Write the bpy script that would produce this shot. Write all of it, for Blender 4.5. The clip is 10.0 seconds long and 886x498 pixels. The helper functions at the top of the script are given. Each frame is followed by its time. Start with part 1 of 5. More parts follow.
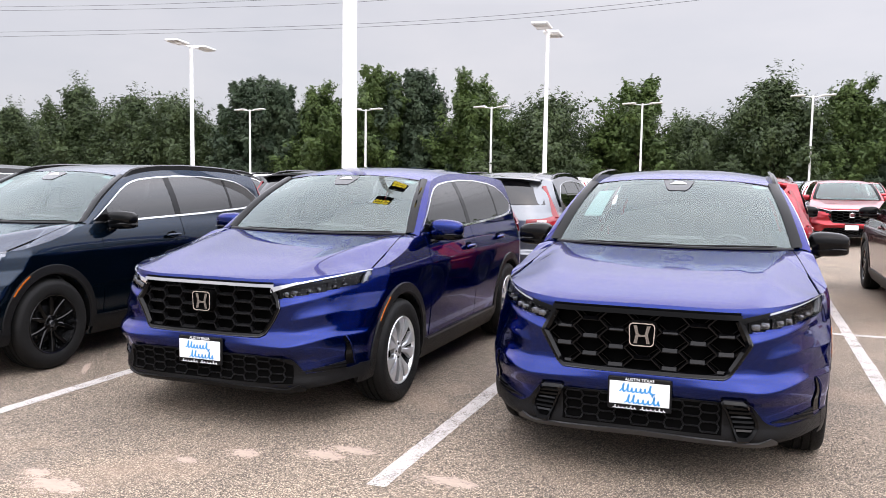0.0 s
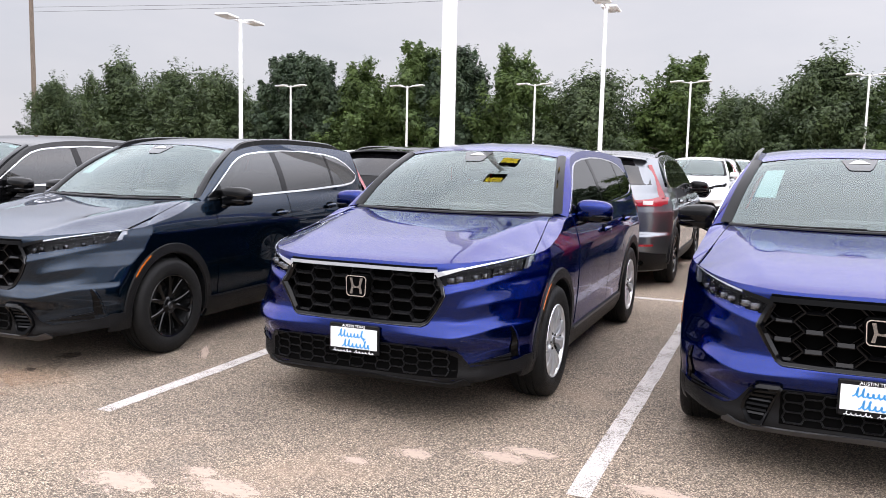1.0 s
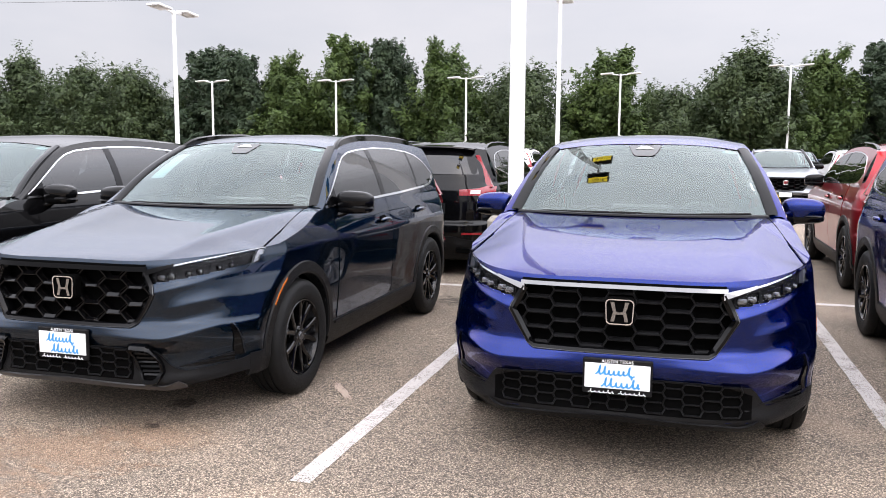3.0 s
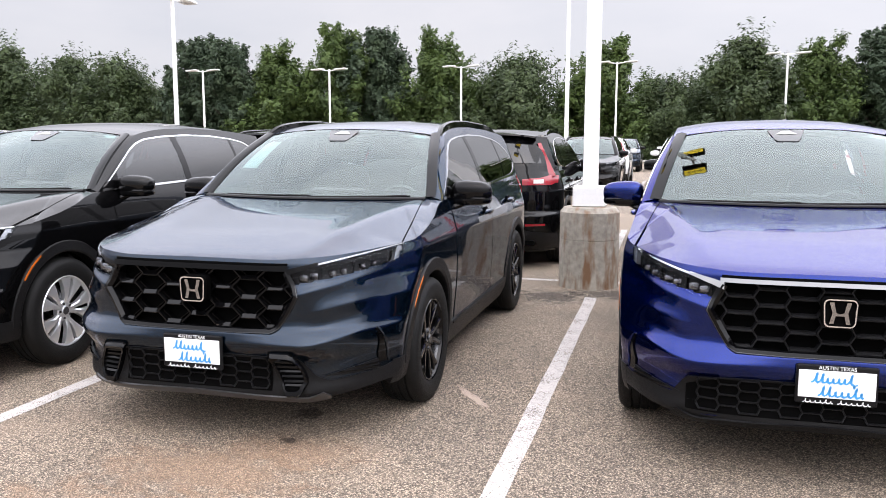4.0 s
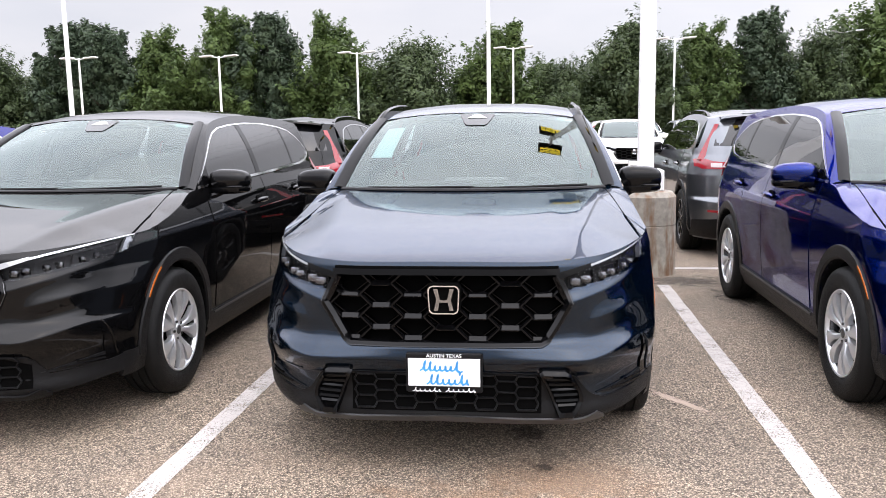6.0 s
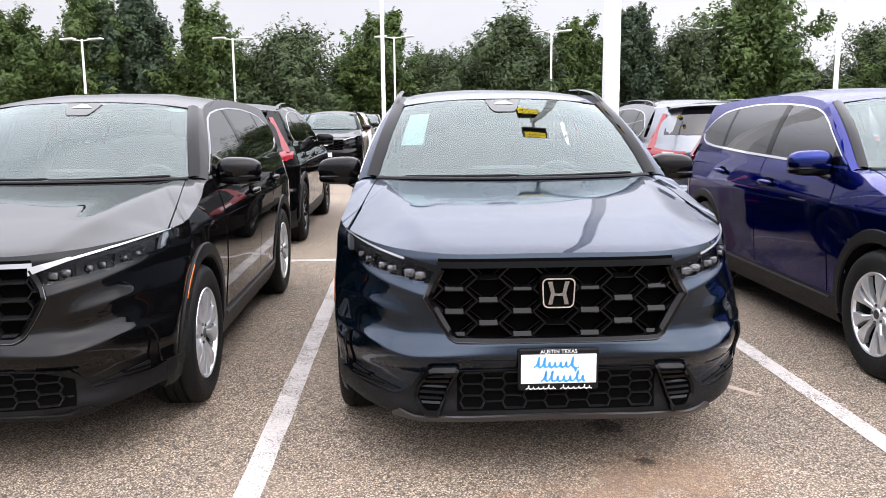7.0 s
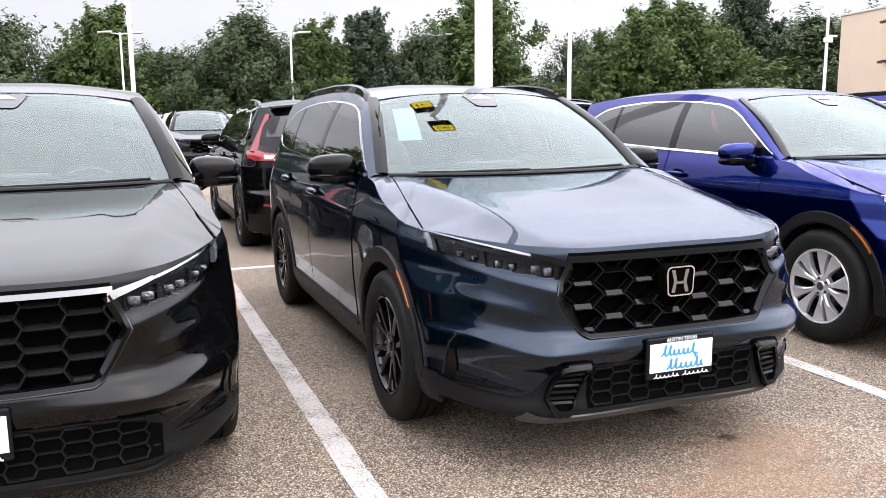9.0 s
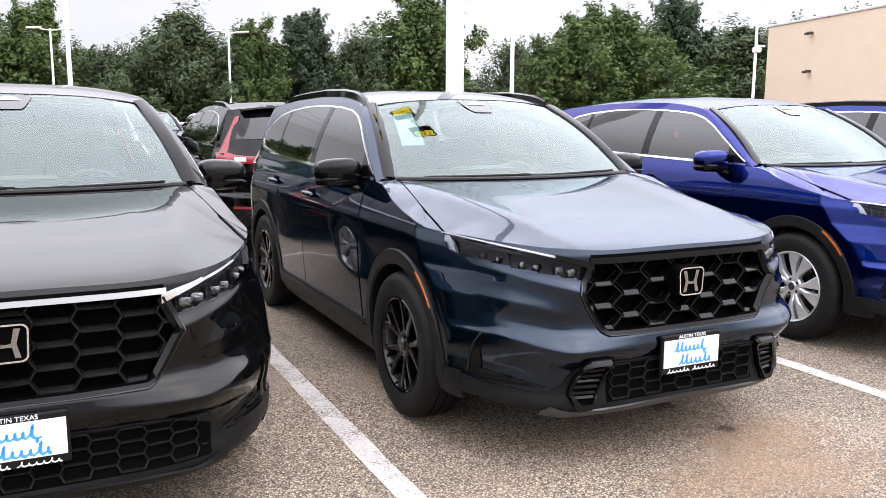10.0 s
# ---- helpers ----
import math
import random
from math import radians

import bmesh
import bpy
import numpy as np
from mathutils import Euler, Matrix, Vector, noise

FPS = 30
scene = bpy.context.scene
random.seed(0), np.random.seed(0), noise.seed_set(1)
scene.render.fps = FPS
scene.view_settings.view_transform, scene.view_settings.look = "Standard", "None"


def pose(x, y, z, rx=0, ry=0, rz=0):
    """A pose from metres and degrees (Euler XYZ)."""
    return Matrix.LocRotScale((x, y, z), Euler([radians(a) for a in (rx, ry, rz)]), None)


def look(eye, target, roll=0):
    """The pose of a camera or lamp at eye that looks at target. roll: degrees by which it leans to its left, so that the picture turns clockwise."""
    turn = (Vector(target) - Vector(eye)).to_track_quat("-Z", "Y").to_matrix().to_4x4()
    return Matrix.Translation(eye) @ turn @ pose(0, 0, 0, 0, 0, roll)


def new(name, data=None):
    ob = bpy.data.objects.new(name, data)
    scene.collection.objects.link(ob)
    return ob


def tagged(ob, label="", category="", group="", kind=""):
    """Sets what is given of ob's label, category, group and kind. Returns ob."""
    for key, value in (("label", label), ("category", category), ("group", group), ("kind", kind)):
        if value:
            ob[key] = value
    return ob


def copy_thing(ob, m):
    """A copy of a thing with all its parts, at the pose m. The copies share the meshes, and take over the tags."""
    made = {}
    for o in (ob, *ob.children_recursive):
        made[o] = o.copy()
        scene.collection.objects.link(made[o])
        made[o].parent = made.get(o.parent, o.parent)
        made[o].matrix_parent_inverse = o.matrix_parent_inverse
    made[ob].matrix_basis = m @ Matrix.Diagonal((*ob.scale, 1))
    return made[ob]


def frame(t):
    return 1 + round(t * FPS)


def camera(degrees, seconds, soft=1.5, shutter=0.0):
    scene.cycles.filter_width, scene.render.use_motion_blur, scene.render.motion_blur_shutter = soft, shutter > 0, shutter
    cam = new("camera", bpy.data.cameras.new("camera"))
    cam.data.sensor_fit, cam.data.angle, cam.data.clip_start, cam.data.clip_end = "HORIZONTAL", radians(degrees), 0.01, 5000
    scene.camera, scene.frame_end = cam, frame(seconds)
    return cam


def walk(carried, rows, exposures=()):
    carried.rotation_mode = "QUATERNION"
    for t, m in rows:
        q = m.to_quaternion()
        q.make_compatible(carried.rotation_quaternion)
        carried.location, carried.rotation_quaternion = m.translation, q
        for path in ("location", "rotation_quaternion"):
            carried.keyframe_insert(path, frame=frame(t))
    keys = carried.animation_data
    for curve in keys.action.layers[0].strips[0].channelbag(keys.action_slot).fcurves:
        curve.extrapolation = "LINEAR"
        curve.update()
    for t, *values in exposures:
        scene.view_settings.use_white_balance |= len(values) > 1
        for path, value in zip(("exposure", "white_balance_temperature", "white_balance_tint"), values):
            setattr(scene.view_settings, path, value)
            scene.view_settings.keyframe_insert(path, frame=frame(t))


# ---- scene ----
cam = camera(56.6, 10.0, soft=0.9)
PATH = [
    (0, (4.583, -3.681, 1.563), (3.89, -1.813, 1.39), 0.8),
    (0.5, (4.147, -3.639, 1.532), (3.379, -1.804, 1.324), 1.1),
    (1, (3.656, -3.575, 1.536), (2.898, -1.738, 1.309), 1.3),
    (1.5, (3.162, -3.47, 1.541), (2.45, -1.615, 1.314), 1.1),
    (2, (2.676, -3.443, 1.528), (2.017, -1.568, 1.303), 0.8),
    (3.3, (1.387, -3.255, 1.509), (0.849, -1.344, 1.267), 0.2),
    (3.5, (1.179, -3.226, 1.492), (0.648, -1.314, 1.242), 0.1),
    (4, (0.711, -3.155, 1.493), (0.192, -1.241, 1.233), 0.1),
    (4.5, (0.251, -3.156, 1.494), (-0.24, -1.236, 1.222), -0.2),
    (5, (-0.146, -3.081, 1.495), (-0.581, -1.149, 1.215), -0.6),
    (5.5, (-0.646, -3.037, 1.483), (-0.991, -1.088, 1.195), -0.7),
    (6, (-1.093, -2.984, 1.484), (-1.326, -1.02, 1.192), -0.9),
    (6.2, (-1.263, -2.949, 1.475), (-1.451, -0.98, 1.18), -0.9),
    (7.3, (-2.308, -2.759, 1.471), (-2.126, -0.794, 1.147), -0.7),
    (7.5, (-2.438, -2.698, 1.46), (-2.193, -0.739, 1.143), -1.0),
    (8, (-2.898, -2.605, 1.435), (-2.458, -0.681, 1.114), -0.9),
    (8.5, (-3.253, -2.51, 1.445), (-2.654, -0.629, 1.122), -0.7),
    (9, (-3.531, -2.342, 1.438), (-2.815, -0.502, 1.119), -0.5),
    (9.5, (-3.806, -2.323, 1.447), (-2.996, -0.522, 1.131), -0.2),
    (10, (-3.92, -2.309, 1.457), (-3.06, -0.531, 1.144), 0.2),
]
walk(cam, [(t, look(eye, target, roll)) for t, eye, target, roll in PATH], exposures=[(0, 0.32), (2, 0.36), (4.5, 0.48), (7.5, 0.58), (10, 0.62)])

# ---- world, sun ----
world = bpy.data.worlds.new("overcast_sky")
scene.world = world
world.use_nodes = True
wn = world.node_tree.nodes
wl = world.node_tree.links
wn.clear()
w_out = wn.new("ShaderNodeOutputWorld")
w_bg = wn.new("ShaderNodeBackground")
w_sky = wn.new("ShaderNodeTexSky")
w_sky.sky_type = "NISHITA"
w_sky.sun_disc = False
w_sky.sun_elevation = radians(58)
w_sky.sun_rotation = radians(150)
w_sky.air_density = 1.0
w_sky.dust_density = 3.0
w_scale = wn.new("ShaderNodeMixRGB")
w_scale.blend_type = "MULTIPLY"
w_scale.inputs[0].default_value = 1.0
w_scale.inputs[2].default_value = (0.1, 0.1, 0.1, 1)
w_coord = wn.new("ShaderNodeTexCoord")
w_map = wn.new("ShaderNodeMapping")
w_map.inputs["Scale"].default_value = (1.0, 1.0, 3.0)
w_noise = wn.new("ShaderNodeTexNoise")
w_noise.inputs["Scale"].default_value = 2.2
w_noise.inputs["Detail"].default_value = 5.0
w_noise.inputs["Roughness"].default_value = 0.55
w_ramp = wn.new("ShaderNodeValToRGB")
w_ramp.color_ramp.elements[0].position = 0.32
w_ramp.color_ramp.elements[0].color = (0.525, 0.518, 0.565, 1)
w_ramp.color_ramp.elements[1].position = 0.68
w_ramp.color_ramp.elements[1].color = (0.635, 0.605, 0.635, 1)
w_mix = wn.new("ShaderNodeMixRGB")
w_mix.inputs[0].default_value = 0.9
wl.new(w_coord.outputs["Generated"], w_map.inputs["Vector"])
wl.new(w_map.outputs["Vector"], w_noise.inputs["Vector"])
wl.new(w_noise.outputs["Fac"], w_ramp.inputs["Fac"])
wl.new(w_sky.outputs["Color"], w_scale.inputs[1])
wl.new(w_scale.outputs["Color"], w_mix.inputs[1])
wl.new(w_ramp.outputs["Color"], w_mix.inputs[2])
# an overcast dome: about three times as bright overhead as at the horizon
w_sep = wn.new("ShaderNodeSeparateXYZ")
wl.new(w_coord.outputs["Generated"], w_sep.inputs[0])
w_rise = wn.new("ShaderNodeMapRange")
w_rise.inputs["From Min"].default_value = 0.20
w_rise.inputs["From Max"].default_value = 0.52
w_rise.inputs["To Min"].default_value = 1.0
w_rise.inputs["To Max"].default_value = 4.2
wl.new(w_sep.outputs["Z"], w_rise.inputs["Value"])
w_dome = wn.new("ShaderNodeMixRGB")
w_dome.blend_type = "MULTIPLY"
w_dome.inputs[0].default_value = 1.0
wl.new(w_mix.outputs["Color"], w_dome.inputs[1])
w_tint = wn.new("ShaderNodeMixRGB")
w_tint.blend_type = "MULTIPLY"
w_tint.inputs[0].default_value = 1.0
w_tint.inputs[1].default_value = (0.982, 1.0, 1.012, 1)
wl.new(w_rise.outputs[0], w_tint.inputs[2])
w_side = wn.new("ShaderNodeMapRange")
w_side.interpolation_type = "SMOOTHSTEP"
w_side.inputs["From Min"].default_value = -0.5
w_side.inputs["From Max"].default_value = 0.9
w_side.inputs["To Min"].default_value = 1.06
w_side.inputs["To Max"].default_value = 1.30
wl.new(w_sep.outputs["X"], w_side.inputs["Value"])
w_veer = wn.new("ShaderNodeMixRGB")
w_veer.blend_type = "MULTIPLY"
w_veer.inputs[0].default_value = 1.0
wl.new(w_tint.outputs["Color"], w_veer.inputs[1])
wl.new(w_side.outputs[0], w_veer.inputs[2])
wl.new(w_veer.outputs["Color"], w_dome.inputs[2])
wl.new(w_dome.outputs["Color"], w_bg.inputs["Color"])
w_bg.inputs["Strength"].default_value = 1.0
wl.new(w_bg.outputs["Background"], w_out.inputs["Surface"])

sun_data = bpy.data.lights.new("sun", "SUN")
sun_data.energy = 0.6
sun_data.angle = radians(110)
sun_data.color = (1.0, 0.965, 0.92)
sun = new("sun", sun_data)
sun.matrix_world = look((12, -14, 30), (0, 0, 0))

# ---- materials ----


def material(name, color, rough=0.5, metal=0.0, coat=0.0, noise_scale=0.0, vary=0.0, bump=0.0, bump_scale=60.0, rough_vary=0.0, spec=0.5):
    """A principled material with variation at two scales and a fine relief."""
    m = bpy.data.materials.new(name)
    m.use_nodes = True
    n, l = m.node_tree.nodes, m.node_tree.links
    b = n["Principled BSDF"]
    b.inputs["Base Color"].default_value = (*color, 1)
    b.inputs["Roughness"].default_value = rough
    b.inputs["Metallic"].default_value = metal
    b.inputs["Coat Weight"].default_value = coat
    b.inputs["Specular IOR Level"].default_value = spec
    b.inputs["Coat Roughness"].default_value = 0.02
    b.inputs["Coat IOR"].default_value = 1.42
    if noise_scale or bump:
        tc = n.new("ShaderNodeTexCoord")
    if noise_scale:
        n1 = n.new("ShaderNodeTexNoise")
        n1.inputs["Scale"].default_value = noise_scale
        n1.inputs["Detail"].default_value = 6
        n2 = n.new("ShaderNodeTexNoise")
        n2.inputs["Scale"].default_value = noise_scale * 14
        n2.inputs["Detail"].default_value = 4
        mx = n.new("ShaderNodeMath")
        mx.operation = "ADD"
        l.new(tc.outputs["Object"], n1.inputs["Vector"])
        l.new(tc.outputs["Object"], n2.inputs["Vector"])
        l.new(n1.outputs["Fac"], mx.inputs[0])
        l.new(n2.outputs["Fac"], mx.inputs[1])
        mr = n.new("ShaderNodeMapRange")
        mr.inputs["From Min"].default_value = 0.6
        mr.inputs["From Max"].default_value = 1.4
        mr.inputs["To Min"].default_value = 1 - vary
        mr.inputs["To Max"].default_value = 1 + vary
        l.new(mx.outputs[0], mr.inputs["Value"])
        mul = n.new("ShaderNodeMixRGB")
        mul.blend_type = "MULTIPLY"
        mul.inputs[0].default_value = 1
        mul.inputs[1].default_value = (*color, 1)
        l.new(mr.outputs[0], mul.inputs[2])
        l.new(mul.outputs[0], b.inputs["Base Color"])
        if rough_vary:
            rr = n.new("ShaderNodeMapRange")
            rr.inputs["From Min"].default_value = 0.6
            rr.inputs["From Max"].default_value = 1.4
            rr.inputs["To Min"].default_value = max(0, rough - rough_vary)
            rr.inputs["To Max"].default_value = min(1, rough + rough_vary)
            l.new(mx.outputs[0], rr.inputs["Value"])
            l.new(rr.outputs[0], b.inputs["Roughness"])
    if bump:
        nb = n.new("ShaderNodeTexNoise")
        nb.inputs["Scale"].default_value = bump_scale
        nb.inputs["Detail"].default_value = 3
        bp = n.new("ShaderNodeBump")
        bp.inputs["Strength"].default_value = bump
        bp.inputs["Distance"].default_value = 0.01
        l.new(tc.outputs["Object"], nb.inputs["Vector"])
        l.new(nb.outputs["Fac"], bp.inputs["Height"])
        l.new(bp.outputs["Normal"], b.inputs["Normal"])
    return m


def paint(name, color, metal=0.55, rough=0.32, flake=0.12, rim=(0.8, 0.8, 0.83), coat_ior=1.52):
    """Car paint: metallic flakes under a clear coat, with a film of dust."""
    m = material(name, color, rough, metal, 1.0, 3.0, 0.05, spec=0.0)
    n, l = m.node_tree.nodes, m.node_tree.links
    b = n["Principled BSDF"]
    b.inputs["Specular Tint"].default_value = (*rim, 1)
    b.inputs["Coat IOR"].default_value = coat_ior
    tc = n.new("ShaderNodeTexCoord")
    fl = n.new("ShaderNodeTexVoronoi")
    fl.inputs["Scale"].default_value = 900
    bp = n.new("ShaderNodeBump")
    bp.inputs["Strength"].default_value = flake
    bp.inputs["Distance"].default_value = 0.0006
    l.new(tc.outputs["Object"], fl.inputs["Vector"])
    l.new(fl.outputs["Distance"], bp.inputs["Height"])
    l.new(bp.outputs["Normal"], b.inputs["Normal"])
    dn = n.new("ShaderNodeTexNoise")
    dn.inputs["Scale"].default_value = 7
    dn.inputs["Detail"].default_value = 8
    l.new(tc.outputs["Object"], dn.inputs["Vector"])
    mr = n.new("ShaderNodeMapRange")
    mr.inputs["From Min"].default_value = 0.35
    mr.inputs["From Max"].default_value = 0.75
    mr.inputs["To Min"].default_value = 0.015
    mr.inputs["To Max"].default_value = 0.045
    l.new(dn.outputs["Fac"], mr.inputs["Value"])
    l.new(mr.outputs[0], b.inputs["Coat Roughness"])
    return m


def glass(name, tint, ior=1.5, gloss=1.0):
    """A thin pane: tinted passage with a mirror image that grows towards grazing angles."""
    m = bpy.data.materials.new(name)
    m.use_nodes = True
    n, l = m.node_tree.nodes, m.node_tree.links
    n.clear()
    out = n.new("ShaderNodeOutputMaterial")
    mix = n.new("ShaderNodeMixShader")
    tr = n.new("ShaderNodeBsdfTransparent")
    tr.inputs["Color"].default_value = (*tint, 1)
    gl = n.new("ShaderNodeBsdfGlossy")
    gl.inputs["Roughness"].default_value = 0.01
    gl.inputs["Color"].default_value = (*gloss, 1) if isinstance(gloss, tuple) else (gloss, gloss, gloss, 1)
    fr = n.new("ShaderNodeFresnel")
    fr.inputs["IOR"].default_value = ior
    l.new(fr.outputs[0], mix.inputs[0])
    l.new(tr.outputs[0], mix.inputs[1])
    l.new(gl.outputs[0], mix.inputs[2])
    l.new(mix.outputs[0], out.inputs["Surface"])
    return m


def glow(name, color, strength):
    m = material(name, color, 0.3)
    b = m.node_tree.nodes["Principled BSDF"]
    b.inputs["Emission Color"].default_value = (*color, 1)
    b.inputs["Emission Strength"].default_value = strength
    return m


PAINT = {
    "blue": paint("paint_blue", (0.0004, 0.0105, 0.112), 0.95, 0.20, rim=(0.11, 0.19, 0.58), coat_ior=1.37),
    "navy": paint("paint_navy", (0.0046, 0.0138, 0.028), 0.93, 0.25, rim=(0.42, 0.46, 0.55), coat_ior=1.42),
    "black": paint("paint_black", (0.002, 0.002, 0.0022), 0.0, 0.5, flake=0.02, coat_ior=1.35),
    "grey": paint("paint_grey", (0.16, 0.17, 0.185), 0.9, 0.3),
    "silver": paint("paint_silver", (0.46, 0.48, 0.50), 0.9, 0.3),
    "white": paint("paint_white", (0.78, 0.78, 0.77), 0.0, 0.4, 0.02),
    "red": paint("paint_red", (0.36, 0.012, 0.020), 0.85, 0.3),
    "maroon": paint("paint_maroon", (0.10, 0.012, 0.014), 0.85, 0.3),
    "lightblue": paint("paint_light_blue", (0.02, 0.10, 0.32), 0.5),
}
GLOSS = material("gloss_black_trim", (0.0022, 0.0022, 0.0025), 0.06, 0, 0, spec=0.20)
PLASTIC = material("black_textured_plastic", (0.0065, 0.0065, 0.007), 0.40, 0, 0, 8, 0.15, 0.2, 500, spec=0.15)
# near-black that holds the shade of openings and gaps; also plain black backing
DARK = material("black_backing_and_cavity_shade", (0.0015, 0.0015, 0.0015), 0.8, 0, 0, 5, 0.1, spec=0.03)
SATIN = material("satin_silver_trim", (0.10, 0.10, 0.105), 0.4, 0.8, 0, 9, 0.08)
CHROME = material("chrome", (0.82, 0.82, 0.83), 0.06, 1.0, 0, 12, 0.03)
DARK_CHROME = material("dark_chrome", (0.36, 0.36, 0.365), 0.12, 1.0, 0, 12, 0.03)
ALLOY = material("silver_alloy", (0.72, 0.73, 0.75), 0.32, 0.75, 0.4, 10, 0.05)
ALLOY_BLACK = material("gloss_black_alloy", (0.002, 0.002, 0.0022), 0.07, 0, 0, 10, 0.1, spec=0.3)
RUBBER = material("tyre_rubber", (0.0065, 0.0065, 0.0065), 0.6, 0, 0, 18, 0.25, 0.3, 240, spec=0.2)
WINDSCREEN = glass("windscreen_glass", (0.72, 0.82, 0.80), 2.0, (0.84, 0.95, 0.93))
TINTED = glass("tinted_side_glass", (0.10, 0.11, 0.11), 1.72, 1.0)
PRIVACY = glass("privacy_glass", (0.025, 0.028, 0.03), 1.68, 1.0)
LENS = glass("lamp_lens", (0.90, 0.91, 0.93), 1.18, 0.5)
REFLECTOR = material("lamp_reflector", (0.24, 0.245, 0.255), 0.10, 1.0, 0, 60, 0.6, 0.5, 110)
HOUSING = material("lamp_housing", (0.006, 0.006, 0.0065), 0.25, 0, 0, spec=0.2)
DRL = material("white_light_guide", (0.34, 0.35, 0.37), 0.18, 0.5, 0.2, 20, 0.05)
AMBER = material("amber_lens", (0.42, 0.10, 0.008), 0.2, 0, 0.4, 30, 0.12)
REDLENS = material("red_lens", (0.26, 0.006, 0.014), 0.12, 0, 0.9, 30, 0.12)
CLEARLENS = material("clear_tail_lens", (0.6, 0.5, 0.5), 0.12, 0, 0.9, 30, 0.12)
SEAT = material("dark_seat_cloth", (0.075, 0.077, 0.08), 0.85, 0, 0, 20, 0.2, 0.3, 200)
DASH = material("dashboard_plastic", (0.11, 0.115, 0.118), 0.6, 0, 0, 14, 0.15, 0.2, 260)
LINER = material("light_grey_headliner", (0.50, 0.50, 0.48), 0.9, 0, 0, 14, 0.08)
PLATE_WHITE = material("white_plate_panel", (0.80, 0.81, 0.82), 0.35, 0, 0.2, 14, 0.03)
PLATE_BLUE = material("light_blue_print", (0.05, 0.32, 0.72), 0.4, 0, 0.2, 40, 0.05)
PAPER = material("white_paper", (0.34, 0.47, 0.47), 0.6, 0, 0, 30, 0.05)

# ---- mesh tools ----


def part(name, vf, mat, parent=None, label="", sharp=35.0):
    """Links vertices and faces as one mesh object under a thing or a part."""
    me = bpy.data.meshes.new(name)
    me.from_pydata([tuple(v) for v in vf[0]], [], vf[1])
    bm = bmesh.new()
    bm.from_mesh(me)
    bmesh.ops.remove_doubles(bm, verts=bm.verts, dist=0.0004)
    bmesh.ops.recalc_face_normals(bm, faces=bm.faces)
    bm.to_mesh(me)
    bm.free()
    me.materials.append(mat)
    me.shade_smooth()
    me.set_sharp_from_angle(angle=radians(sharp))
    ob = new(name, me)
    if parent:
        ob.parent = parent
    if label:
        tagged(ob, label)
    return ob


def join(*pieces):
    vs, fs = [], []
    for v, f in pieces:
        k = len(vs)
        vs += [tuple(p) for p in v]
        fs += [tuple(i + k for i in q) for q in f]
    return vs, fs


def mirrored(vf):
    return [(-p[0], p[1], p[2]) for p in vf[0]], [tuple(reversed(q)) for q in vf[1]]


def moved(vf, m):
    return [tuple(m @ Vector(p)) for p in vf[0]], list(vf[1])


def grid(rows, keep=None):
    """Quads between rows of points; keep(centre) says which stay."""
    n, m = len(rows), len(rows[0])
    vs = [tuple(p) for r in rows for p in r]
    fs = []
    for i in range(n - 1):
        for j in range(m - 1):
            q = (i * m + j, i * m + j + 1, (i + 1) * m + j + 1, (i + 1) * m + j)
            if keep:
                c = [sum(vs[k][a] for k in q) / 4 for a in range(3)]
                if not keep(c):
                    continue
            fs.append(q)
    return vs, fs


def prism(outline, depth, axis="y", at=0.0):
    """A flat outline of (a, b), drawn out along an axis from at to at + depth."""
    order = {"y": lambda a, b, c: (a, c, b), "x": lambda a, b, c: (c, a, b), "z": lambda a, b, c: (a, b, c)}[axis]
    n = len(outline)
    vs = [order(a, b, at) for a, b in outline] + [order(a, b, at + depth) for a, b in outline]
    fs = [tuple(range(n)), tuple(reversed(range(n, 2 * n)))]
    fs += [(i, (i + 1) % n, n + (i + 1) % n, n + i) for i in range(n)]
    return vs, fs


def box(x0, x1, y0, y1, z0, z1, bevel=0.0):
    """A box with chamfered edges."""
    if not bevel:
        return prism([(x0, y0), (x1, y0), (x1, y1), (x0, y1)], z1 - z0, "z", z0)
    b = bevel

    def ring(i, z):
        xa, xb, ya, yb = x0 + i, x1 - i, y0 + i, y1 - i
        return [(xa + b, ya, z), (xb - b, ya, z), (xb, ya + b, z), (xb, yb - b, z), (xb - b, yb, z), (xa + b, yb, z), (xa, yb - b, z), (xa, ya + b, z)]

    rings = [ring(b, z0), ring(0, z0 + b), ring(0, z1 - b), ring(b, z1)]
    vs = [p for r in rings for p in r]
    fs = [tuple(reversed(range(8))), tuple(range(24, 32))]
    for r in range(3):
        fs += [(r * 8 + i, r * 8 + (i + 1) % 8, r * 8 + 8 + (i + 1) % 8, r * 8 + 8 + i) for i in range(8)]
    return vs, fs


def lathe(profile, n=32, axis="x"):
    """A profile of (radius, along) turned about an axis."""
    rows = []
    for k in range(n + 1):
        a = 2 * math.pi * k / n
        c, s = math.cos(a), math.sin(a)
        rows.append([(h, r * c, r * s) if axis == "x" else (r * c, r * s, h) for r, h in profile])
    return grid(rows)


